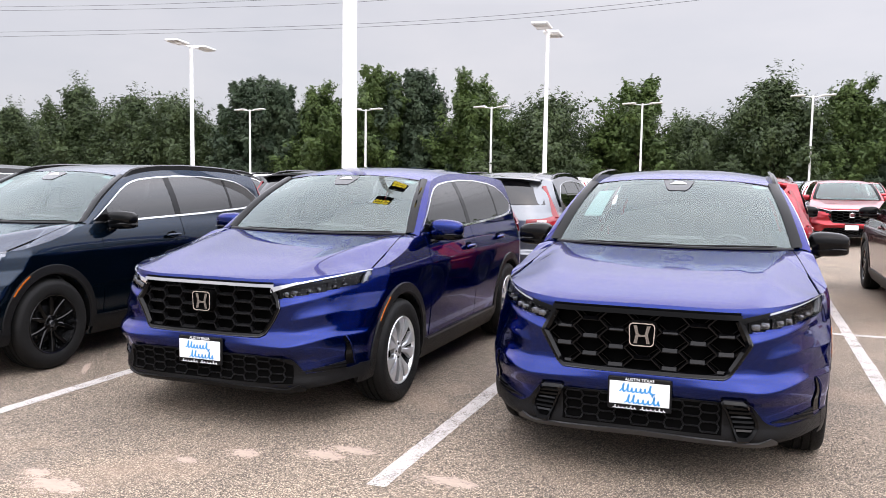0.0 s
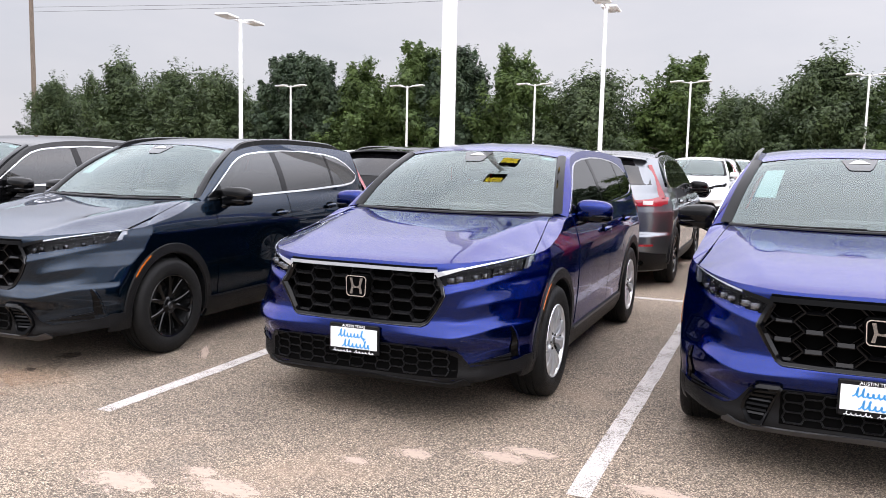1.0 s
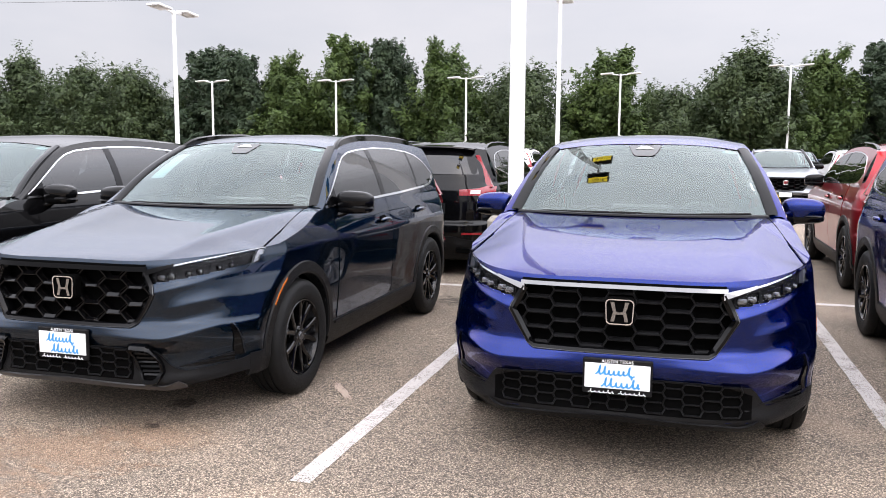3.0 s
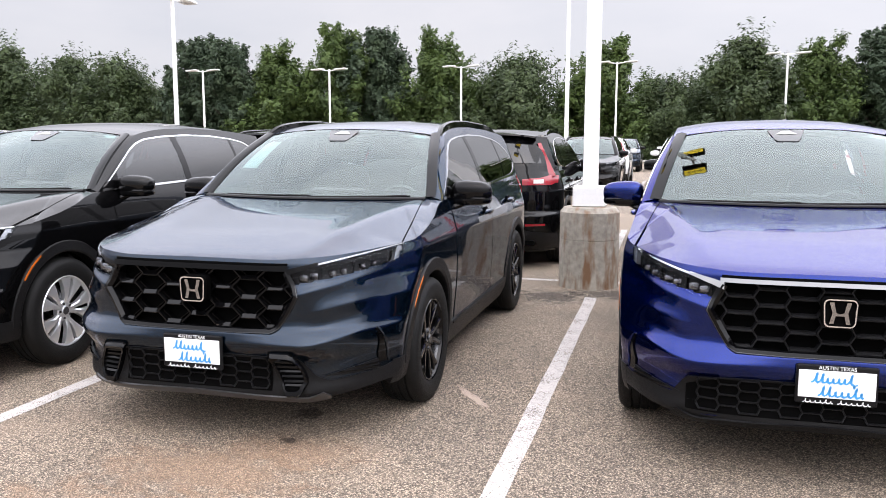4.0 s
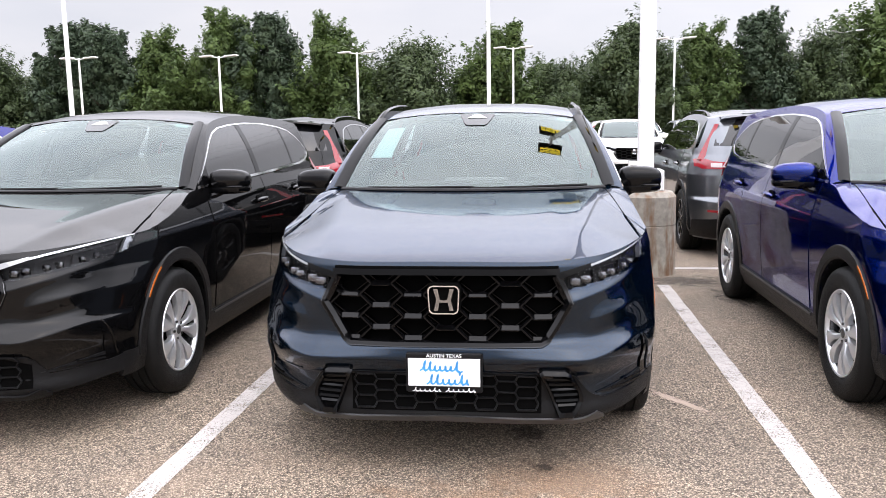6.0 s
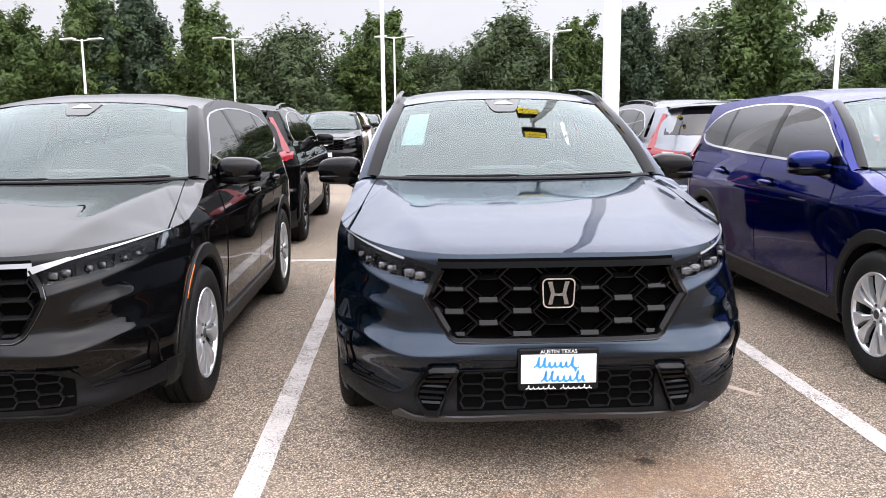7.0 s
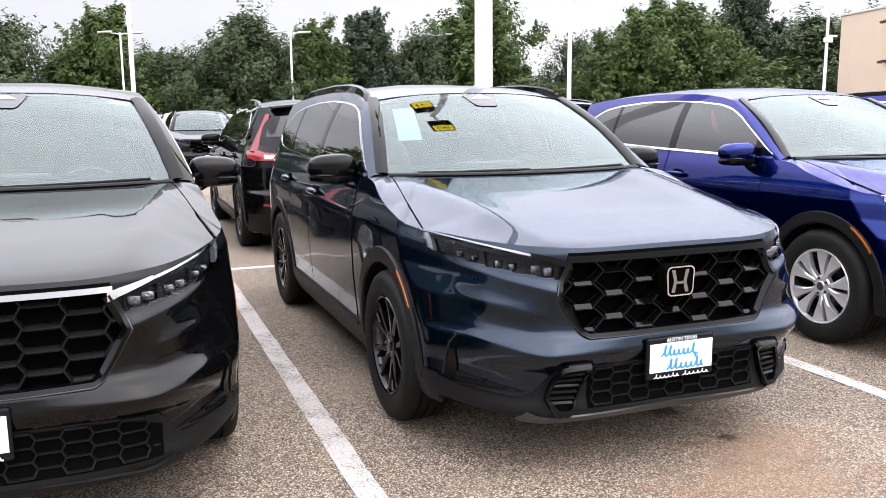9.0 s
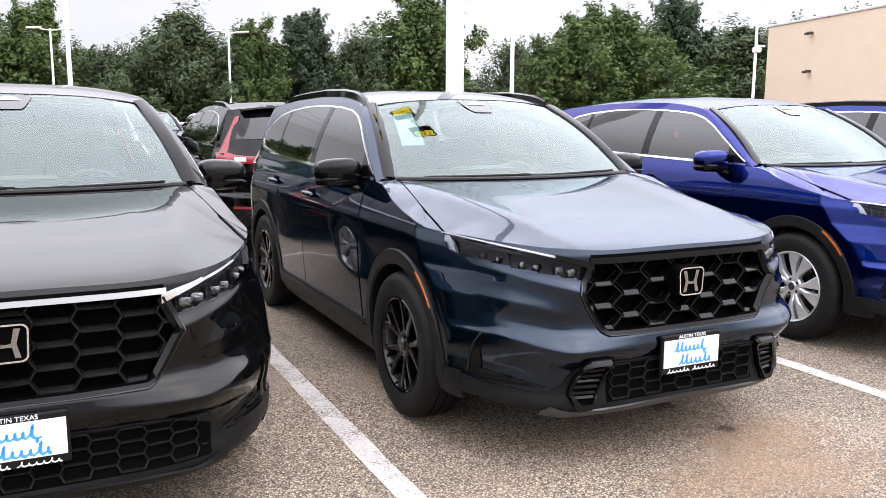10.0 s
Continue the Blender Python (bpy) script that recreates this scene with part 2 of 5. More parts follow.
def tube(points, radius, n=8, flat=1.0, cap=True):
    """A tube along points; radius may be a list."""
    pts = [Vector(p) for p in points]
    rows = []
    for i, p in enumerate(pts):
        d = (pts[min(i + 1, len(pts) - 1)] - pts[max(i - 1, 0)]).normalized()
        up = Vector((0, 0, 1)) if abs(d.z) < 0.9 else Vector((0, 1, 0))
        s = d.cross(up).normalized()
        u = s.cross(d).normalized()
        r = radius[i] if isinstance(radius, (list, tuple)) else radius
        rows.append([p + s * r * math.cos(2 * math.pi * k / n) + u * r * flat * math.sin(2 * math.pi * k / n) for k in range(n + 1)])
    vs, fs = grid(rows)
    if cap:
        m = n + 1
        fs.append(tuple(range(n)))
        fs.append(tuple(reversed([(len(pts) - 1) * m + k for k in range(n)])))
    return vs, fs


def panel(surf, us, lo, hi, nv=6, off=0.004, thick=0.012):
    """A sheet laid over a surface, between two border curves, with its edges turned in."""
    rows = []
    for u in us:
        a, b = lo(u), hi(u)
        line = [surf(u, a + (b - a) * j / nv, off) for j in range(nv + 1)]
        rows.append([surf(u, a, off - thick)] + line + [surf(u, b, off - thick)])
    first = [surf(us[0], lo(us[0]) + (hi(us[0]) - lo(us[0])) * min(max(j - 1, 0), nv) / nv, off - thick) for j in range(nv + 3)]
    last = [surf(us[-1], lo(us[-1]) + (hi(us[-1]) - lo(us[-1])) * min(max(j - 1, 0), nv) / nv, off - thick) for j in range(nv + 3)]
    return grid([first] + rows + [last])


def curve(*pairs):
    xs, ys = [p[0] for p in pairs], [p[1] for p in pairs]
    return lambda v: float(np.interp(v, xs, ys))


def steps(a, b, n):
    return [a + (b - a) * i / n for i in range(n + 1)]


# ---- the shape of the car: nose at y = 0, tail at y = 4.69 ----
HUB_F, HUB_R, HUB_Z, HUB_X = 1.0, 3.70, 0.36, 0.815
half_w = curve((0.18, 0.84), (0.26, 0.885), (0.34, 0.905), (0.40, 0.905), (0.5, 0.915), (0.62, 0.925), (0.80, 0.930), (0.92, 0.928), (0.97, 0.915), (1.05, 0.893), (1.10, 0.875), (1.14, 0.858), (1.25, 0.84))
nose = curve((0.18, 0.20), (0.245, 0.06), (0.262, 0.035), (0.285, 0.018), (0.31, 0.022), (0.34, 0.034), (0.45, 0.03), (0.485, 0.012), (0.51, 0.003), (0.53, 0.001), (0.575, 0.010), (0.594, 0.024), (0.61, 0.031), (0.75, 0.037), (0.88, 0.046), (0.91, 0.05), (0.96, 0.07))
tail = curve((0.18, 4.50), (0.30, 4.60), (0.42, 4.66), (0.55, 4.685), (0.64, 4.68), (0.68, 4.62), (0.9, 4.61), (1.05, 4.60), (1.12, 4.575), (1.25, 4.52))
POW, SOFT, D_F, D_R = 5.0, 1.0, 0.88, 0.45
turn_in = curve((0.25, 0.45), (0.58, 0.47), (0.72, 0.56), (0.82, 0.68), (0.92, 0.74))


def ridge(z, at, rise, fall):
    d = math.hypot(z - at, 0.007) - 0.007
    t = max(0.0, 1 - d / (rise if z > at else fall))
    return t**2.1 if z > at else t**1.25


fang = curve((0.0, 0.545), (0.42, 0.535), (0.60, 0.535), (0.72, 0.56), (0.82, 0.59), (0.9, 0.60))
fang_amp = curve((0.0, 0.0), (0.22, 0.004), (0.42, 0.022), (0.56, 0.046), (0.68, 0.050), (0.76, 0.034), (0.82, 0.006), (0.85, 0.0))
brow = curve((0.50, 0.66), (0.65, 0.695), (0.85, 0.735))
brow_amp = curve((0.54, 0.0), (0.64, 0.020), (0.75, 0.022), (0.84, 0.0))
cheek = curve((0.45, 0.745), (0.51, 0.765), (0.70, 0.815), (0.88, 0.865))
cheek_amp = curve((0.47, 0.0), (0.53, 0.026), (0.76, 0.024), (0.85, 0.0))


def front_y(x, z):
    ax = abs(x)
    u = min(ax / half_w(z), 0.995)
    y = nose(z) + turn_in(z) * (1 - (1 - u**POW) ** SOFT)
    y -= fang_amp(ax) * ridge(z, fang(ax), 0.105, 0.125)
    y -= brow_amp(ax) * ridge(z, brow(ax), 0.085, 0.07)
    y -= cheek_amp(ax) * ridge(z, cheek(ax), 0.055, 0.12)
    return y


def side_x(y, z):
    w = half_w(z)
    a, b = nose(z), tail(z)
    u = 1.0
    d = turn_in(z)
    if y < a + d:
        k = min(max(1 - (y - a) / d, 0), 1)
        u = (1 - k ** (1 / SOFT)) ** (1 / POW)
    elif y > b - D_R:
        k = min(max(1 - (b - y) / D_R, 0), 1)
        u = (1 - k ** (1 / SOFT)) ** (1 / POW)
    return w * u


def tail_y(x, z):
    u = min(abs(x) / half_w(z), 0.995)
    return tail(z) - D_R * (1 - (1 - u**POW) ** SOFT)


def on_front(x, z, off=0.0):
    y = front_y(x, z)
    dx = (front_y(x + 0.004, z) - front_y(x - 0.004, z)) / 0.008
    dz = (front_y(x, z + 0.006) - front_y(x, z - 0.006)) / 0.012
    n = Vector((dx, -1, dz)).normalized()
    return tuple(Vector((x, y, z)) + n * off)


def on_tail(x, z, off=0.0):
    y = tail_y(x, z)
    dx = (tail_y(x + 0.004, z) - tail_y(x - 0.004, z)) / 0.008
    n = Vector((-dx, 1, 0)).normalized()
    return tuple(Vector((x, y, z)) + n * off)


belt = curve((1.40, 1.125), (1.5, 1.13), (2.2, 1.138), (3.2, 1.165), (4.0, 1.20), (4.6, 1.225))
eaves = curve((1.44, 1.125), (1.6, 1.225), (1.8, 1.352), (2.0, 1.475), (2.12, 1.53), (2.22, 1.553), (2.4, 1.577), (2.6, 1.593), (3.0, 1.602), (3.5, 1.588), (3.9, 1.56), (4.2, 1.525))


def cabin_x(y, z):
    zb = belt(y)
    return side_x(y, zb) - 0.46 * (z - zb) + 0.025 * math.sin(math.pi * min(max((z - zb) / 0.46, 0), 1))


def on_cabin(y, z, off=0.0):
    x = cabin_x(y, z)
    n = Vector((1, 0, 0.46)).normalized()
    return tuple(Vector((x, y, z)) + n * off)


def on_side(y, z, off=0.0):
    if z > belt(y):
        return on_cabin(y, z, off)
    x = side_x(y, z)
    dy = (side_x(y + 0.005, z) - side_x(y - 0.005, z)) / 0.01
    dz = (half_w(z + 0.006) - half_w(z - 0.006)) / 0.012
    n = Vector((1, -dy, -dz)).normalized()
    return tuple(Vector((x, y, z)) + n * off)


chin = curve((0.0, 0.265), (0.45, 0.255), (0.56, 0.245), (0.66, 0.27), (0.85, 0.30), (0.92, 0.315))
hood_mid = curve((0.0, 0.914), (0.05, 0.930), (0.10, 0.946), (0.20, 0.969), (0.40, 1.009), (0.48, 1.023), (0.58, 1.037), (0.9, 1.080), (1.34, 1.132), (1.5, 1.15))
hood_drop = curve((0.0, 0.03), (0.6, 0.080), (1.0, 0.066), (1.5, 0.0))


def hood_z(x, y):
    ax = abs(x)
    crease = 0.50 + 0.17 * min(max(y - 0.1, 0), 1.3)
    past = max(0.0, math.hypot(max(ax - crease, -0.05), 0.010) - 0.010) if ax > crease else 0.0
    z = hood_mid(y - 0.10 * ax * ax) - hood_drop(y) * (past / (0.9 - crease)) ** 1.15
    z += 0.010 * max(0.0, 1 - abs(ax - crease) / 0.16) ** 1.5 * min(1, max(0, (y - 0.1) / 0.4)) * min(1, max(0, (1.5 - y) / 0.3))
    return z


def roof_z(x, y):
    e = eaves(y)
    xr = max(cabin_x(y, e), 0.2)
    a = min(abs(x) / xr, 1)
    return e + 0.055 * (1 - a**2.6)


def arc_xs(x0, x1, n, z=0.45):
    """Places across the nose, evenly spaced along its bent outline."""
    xs = np.linspace(x0, x1, 300)
    ys = np.array([front_y(x, z) for x in xs])
    run = np.concatenate([[0], np.cumsum(np.hypot(np.diff(xs), np.diff(ys)))])
    return [float(np.interp(run[-1] * k / n, run, xs)) for k in range(n + 1)]


def shell(n_front=40, n_up=40):
    """The painted body as one sheet: rings from nose to tail, bonnet, pillars, roof and tailgate."""
    us = [x / half_w(0.7) for x in arc_xs(0, 0.985 * half_w(0.7), n_front, 0.7)]
    ys = steps(D_F + 0.0, 4.10, max(16, n_front))
    rus = [0.97 * (1 - i / (n_front // 2)) for i in range(n_front // 2 + 1)]
    columns, tops = [], []
    for u in us:
        x = u * half_w(0.93)
        top = hood_z(x, front_y(x, 0.93))
        col = []
        for j in range(n_up + 1):
            z = chin(x) + (top - chin(x)) * j / n_up
            xx = u * half_w(z)
            col.append((xx, front_y(xx, z), z))
        columns.append(col)
        tops.append(col[-1])
    # the turn of the corner, from the last column of the nose to the first of the side
    u = us[-1]
    for k in range(1, 14):
        f = k / 14
        col = []
        y_top = front_y(u * half_w(0.93), 0.93)
        top = hood_z(0.9, y_top + (D_F - y_top) * f)
        foot = chin(0.91) + (0.20 - chin(0.91)) * f
        for j in range(n_up + 1):
            z = foot + (top - foot) * j / n_up
            ya = front_y(u * half_w(z), z)
            y = ya + (D_F - ya) * f
            col.append((side_x(y, z), y, z))
        columns.append(col)
        tops.append(col[-1])
    for y in ys:
        top = hood_z(0.9, y) if y < 1.42 else belt(y)
        if 1.2 < y < 1.42:
            k = (y - 1.2) / 0.22
            top = top * (1 - k) + belt(y) * k
        columns.append([(side_x(y, 0.20 + (top - 0.20) * j / n_up), y, 0.20 + (top - 0.20) * j / n_up) for j in range(n_up + 1)])
        if y < 1.46:
            tops.append(columns[-1][-1])
    rear_tops = []
    for u in rus:
        col = []
        for j in range(n_up + 1):
            z = 0.20 + (1.215 - 0.20) * j / n_up
            xx = u * half_w(z)
            col.append((xx, tail_y(xx, z), z))
        columns.append(col)
        rear_tops.append(col[-1])

    def keep(c):
        x, y, z = c
        for hy in (HUB_F, HUB_R):
            if (y - hy) ** 2 + (z - HUB_Z) ** 2 < 0.405**2 and x > 0.5:
                return False
        if y < 0.75 and x < 0.87:
            if x < 0.505 and grille_lo(x) - 0.004 < z < grille_hi(x) + 0.004:
                return False
            if x > 0.47 and lamp_lo(x) + 0.01 < z < lamp_hi(x) - 0.012:
                return False
        return True

    ring = grid(columns, keep)
    # bonnet and cowl
    rows = []
    n = len(tops)
    for k, e in enumerate(tops):
        f = k / (n - 1)
        tx = 0.80 * f**0.85
        t = (tx, 1.34 + 0.12 * (tx / 0.8) ** 2, hood_z(tx, 1.40))
        row = []
        for j in range(19):
            s = (j / 18) ** 1.5
            x, y = e[0] + (t[0] - e[0]) * s, e[1] + (t[1] - e[1]) * s
            z = hood_z(x, y)
            row.append((x, y, z + (e[2] - hood_z(e[0], e[1])) * (1 - s)))
        rows.append(row)
    bonnet = grid(rows)
    # roof
    rows = []
    for y in steps(0, 1, 22):
        row = []
        for a in steps(0, 1, 12):
            ye = 2.10 + (4.10 - 2.10) * y
            yc = 2.03 + (4.27 - 2.03) * y
            yy = yc + (ye - yc) * a * a
            xr = cabin_x(ye, eaves(ye))
            row.append((a * xr, yy, roof_z(a * xr, ye) - 0.05 * max(0, y - 0.75) * (1 - a * a)))
        rows.append(row)
    roof = grid(rows)
    # sides of the cabin
    rows = []
    for y in steps(1.44, 4.10, 90):
        zb, zt = belt(y), max(eaves(y), belt(y))
        rows.append([on_cabin(y, zb + (zt - zb) * j / 14) for j in range(15)])

    def keep_side(c):
        return not (1.56 < c[1] < 4.0 and dlo_lo(c[1]) + 0.02 < c[2] < dlo_hi(c[1]) - 0.018)

    cabin = grid(rows, keep_side)
    # windscreen pillar
    rows = []
    for y in steps(1.44, 2.10, 12):
        f = (y - 1.44) / 0.66
        p = Vector(on_cabin(y, eaves(y)))
        q = Vector(screen(1.0, f))
        rows.append([p + (q - p) * k / 3 + Vector((0, 0, 0.012 * math.sin(math.pi * k / 3))) for k in range(4)])
    pillar = grid(rows)
    # tailgate above the waist, open where the rear glass sits
    rows = []
    for e in rear_tops:
        f = e[0] / rear_tops[0][0]
        tx = cabin_x(4.10, eaves(4.10)) * f
        t = (tx, 4.27 - 0.17 * f * f, roof_z(tx, 4.10) - 0.0125 * (1 - f * f))
        rows.append([tuple(Vector(e) + (Vector(t) - Vector(e)) * k / 10 + Vector((0, 0.03 * math.sin(math.pi * k / 10), 0))) for k in range(11)])
    gate = grid(rows)
    half = join(ring, bonnet, roof, cabin, pillar, gate)
    return join(half, mirrored(half))


def screen(a, f):
    """The windscreen: a from the middle (0) to the side (1), f from the base (0) to the roof (1)."""
    s = abs(a)
    base = Vector((0.765 * s, 1.345 + 0.115 * s * s, 1.130 + 0.006 * s * s))
    top = Vector((0.612 * s, 2.03 + 0.07 * s * s, roof_z(0.612 * s, 2.10)))
    p = base + (top - base) * f + Vector((0, -0.02, 0.03)) * math.sin(math.pi * f)
    return Vector((math.copysign(p.x, a) if a else 0, p.y, p.z))


grille_lo = curve((0.0, 0.585), (0.40, 0.592), (0.425, 0.61), (0.51, 0.755), (0.52, 0.77))
grille_hi = curve((0.0, 0.886), (0.458, 0.886), (0.51, 0.765), (0.52, 0.76))
lamp_lo = curve((0.455, 0.850), (0.495, 0.803), (0.70, 0.838), (0.84, 0.872), (0.876, 0.890))
lamp_hi = curve((0.455, 0.880), (0.50, 0.892), (0.70, 0.934), (0.84, 0.962), (0.876, 0.966))
dlo_lo = curve((1.53, 1.150), (2.0, 1.156), (3.0, 1.178), (3.7, 1.205), (3.9, 1.225), (3.99, 1.26), (4.03, 1.30))
dlo_hi = curve((1.53, 1.155), (1.75, 1.290), (1.95, 1.405), (2.08, 1.462), (2.22, 1.495), (2.45, 1.517), (2.8, 1.532), (3.2, 1.528), (3.55, 1.502), (3.75, 1.470), (3.9, 1.405), (4.03, 1.302))


# ---- parts of the car ----
def both(vf):
    return join(vf, mirrored(vf))


def arch_strip(hy, r0, r1, a0, a1, off=0.010, n=26):
    """Cladding round a wheel opening, with a lip that turns in."""
    rows = []
    for k in range(n + 1):
        a = radians(a0 + (a1 - a0) * k / n)
        line = []
        for r, o in ((r0 - 0.004, -0.07), (r0, off - 0.004), (r0 + 0.012, off + 0.004), ((r0 + r1) / 2, off + 0.002), (r1 - 0.006, off), (r1, off - 0.012)):
            y, z = hy - r * math.cos(a), max(HUB_Z + r * math.sin(a), 0.2)
            line.append(on_side(y, z, o))
        rows.append(line)
    return grid(rows)


def wheel(parent, x, y, side, rim_mat, style, fine=True):
    """Tyre and alloy rim; side is 1 for the outer face towards +x."""
    n = 48 if fine else 24
    hub = new("wheel")
    hub.parent = parent
    hub.matrix_local = pose(x, y, HUB_Z, 0, 0, 0 if side > 0 else 180)
    R = 0.362
    prof = [(0.232, -0.10), (0.262, -0.115), (0.315, -0.119), (0.345, -0.106), (0.358, -0.085), (R, -0.055)]
    for g in (-0.045, 0.0, 0.045):
        prof += [(R, g - 0.006), (R - 0.009, g - 0.004), (R - 0.009, g + 0.004), (R, g + 0.006)]
    prof += [(R, 0.055), (0.358, 0.085), (0.345, 0.106), (0.330, 0.114), (0.326, 0.1165), (0.312, 0.119), (0.285, 0.119), (0.262, 0.115), (0.240, 0.106), (0.232, 0.098)]
    part("tyre", lathe(prof, n), RUBBER, hub, sharp=50)
    barrel = lathe([(0.238, 0.104), (0.234, 0.110), (0.226, 0.106), (0.219, 0.088)], n)
    spokes = []
    if style == "sport":
        for k in range(5):
            for s in (-1, 1):
                a0, a1 = 72 * k + s * 9, 72 * k + s * 19
                spokes.append(spoke(a0, a1, 0.019, 0.015, 0.045, 0.219, 0.082, 0.100))
                spokes.append(spoke(a1, a1 - s * 13, 0.008, 0.006, 0.13, 0.219, 0.083, 0.096))
    else:
        for k in range(5):
            for s in (-1, 1):
                spokes.append(spoke(72 * k + s * 9, 72 * k + s * 13, 0.012, 0.017, 0.04, 0.115, 0.084, 0.104))
                spokes.append(spoke(72 * k + s * 13, 72 * k + s * 15, 0.017, 0.031, 0.115, 0.172, 0.104, 0.108))
                spokes.append(spoke(72 * k + s * 15, 72 * k + s * 15.5, 0.031, 0.047, 0.172, 0.224, 0.108, 0.104))
    face = lathe([(0.002, 0.092), (0.03, 0.092), (0.034, 0.088), (0.062, 0.086), (0.070, 0.078), (0.072, 0.05)], 20)
    rim = part("rim", join(barrel, face, *spokes), rim_mat, hub, sharp=30)
    # inside of the rim in a dark colour that stands for the shade there
    part("barrel", lathe([(0.219, 0.088), (0.205, 0.03), (0.20, -0.09), (0.232, -0.10)], n), SATIN_DARK, rim)
    if fine:
        part("hub_cap", lathe([(0.001, 0.097), (0.024, 0.096), (0.028, 0.091)], 20), SATIN_DARK if style == "sport" else SATIN, rim)
        nuts = []
        for k in range(5):
            a = radians(72 * k + 36)
            nuts.append(moved(lathe([(0.001, 0.012), (0.008, 0.012), (0.010, 0)], 6), pose(0.082, 0.05 * math.cos(a), 0.05 * math.sin(a))))
        for nut in nuts:
            part("lug_nut", nut, SATIN_DARK, rim)
    if fine:
        part("brake_disc", lathe([(0.06, 0.01), (0.14, 0.01), (0.142, -0.012), (0.06, -0.012)], 24), SATIN_DARK, hub, "grey cast brake disc")
    return hub


def spoke(a0, a1, w0, w1, r0, r1, x0, x1):
    rows = []
    for k in range(5):
        f = k / 4
        a, w, r, x = radians(a0 + (a1 - a0) * f), w0 + (w1 - w0) * f, r0 + (r1 - r0) * f, x0 + (x1 - x0) * f
        c, s = math.cos(a), math.sin(a)
        row = []
        for t, d in ((-1, -0.035), (-1, -0.006), (-0.55, 0), (0.55, 0), (1, -0.006), (1, -0.035)):
            row.append((x + d, r * c - t * w * s, r * s + t * w * c))
        rows.append(row)
    return grid(rows)


def bar_between(p, q, w, d, y_of, off):
    """A bevelled bar of the grille from (x, z) to (x, z)."""
    (xa, za), (xb, zb) = p, q
    dx, dz = xb - xa, zb - za
    ln = max(math.hypot(dx, dz), 1e-6)
    nx, nz = -dz / ln, dx / ln
    rows = []
    for x, z in (p, q):
        y = y_of(x, z) - off
        rows.append([(x + nx * w, y + d, z + nz * w), (x + nx * w, y + 0.006, z + nz * w), (x + nx * w * 0.5, y, z + nz * w * 0.5), (x - nx * w * 0.5, y, z - nz * w * 0.5), (x - nx * w, y + 0.006, z - nz * w), (x - nx * w, y + d, z - nz * w)])
    return grid(rows)


def block_between(p, q, w, d, y_of, off):
    """A moulded bar of the grille: upright front edge below, a broad face above that leans back."""
    (xa, za), (xb, zb) = p, q
    rows = []
    for x, z, k in ((xa, za, 0.0), (xa + 0.10 * (xb - xa), za + 0.10 * (zb - za), 1.0), (xa + 0.90 * (xb - xa), za + 0.90 * (zb - za), 1.0), (xb, zb, 0.0)):
        y = y_of(x, z) - off * (0.4 + 0.6 * k)
        rows.append([(x, y + d, z + w), (x, y + 0.016, z + w * (0.55 + 0.45 * k)), (x, y, z - w * 0.35), (x, y + 0.001, z - w * (0.55 + 0.2 * k)), (x, y + 0.008, z - w), (x, y + d, z - w)])
    return grid(rows)


def grille_bars(style):
    """The mesh of the grille: short level blocks, staggered, tied by slanting links."""
    out = []
    if style == "sport":
        pitch, rise, flat, w = 0.272, 0.0465, 0.045, 0.0125
    else:
        pitch, rise, flat, w = 0.260, 0.0365, 0.056, 0.0085

    def flat_y(x, z):
        return front_y(x, z) + 0.022

    def inside(x, z):
        return abs(x) < 0.50 and grille_lo(abs(x)) + 0.004 < z < grille_hi(abs(x)) - 0.004

    def trim(p, q):
        """The stretch of a bar that lies in the opening."""
        ok = [i / 20 for i in range(21) if inside(p[0] + (q[0] - p[0]) * i / 20, p[1] + (q[1] - p[1]) * i / 20)]
        if (ok[-1] - ok[0] if ok else 0) * math.hypot(q[0] - p[0], q[1] - p[1]) < 0.018:
            return None
        at = lambda f: (p[0] + (q[0] - p[0]) * f, p[1] + (q[1] - p[1]) * f)  # noqa: E731
        return at(ok[0]), at(ok[-1])

    def add(p, q, ww, off, maker=bar_between):
        e = trim(p, q)
        if e:
            out.append(maker(*e, ww, 0.035, flat_y, off))

    rows = 7 if style == "sport" else 9
    for r in range(rows):
        z = 0.605 + rise * r
        for k in range(-5, 6):
            x = pitch * (k + 0.5 * ((r + 1) % 2))
            add((x - flat, z), (x + flat, z), w, 0.014, block_between)
            for s in (-1, 1):
                a, b = (x + s * flat * 0.96, z), (x + s * (pitch / 2 - flat * 0.96), z + rise)
                add(a, b, w * 0.55, 0.006)
                if style == "sport":
                    # a second thin rib beside each link
                    add((a[0] - s * 0.030, a[1] + 0.004), (b[0] - s * 0.012, b[1] + 0.010), 0.0026, -0.010)
    return join(*out)


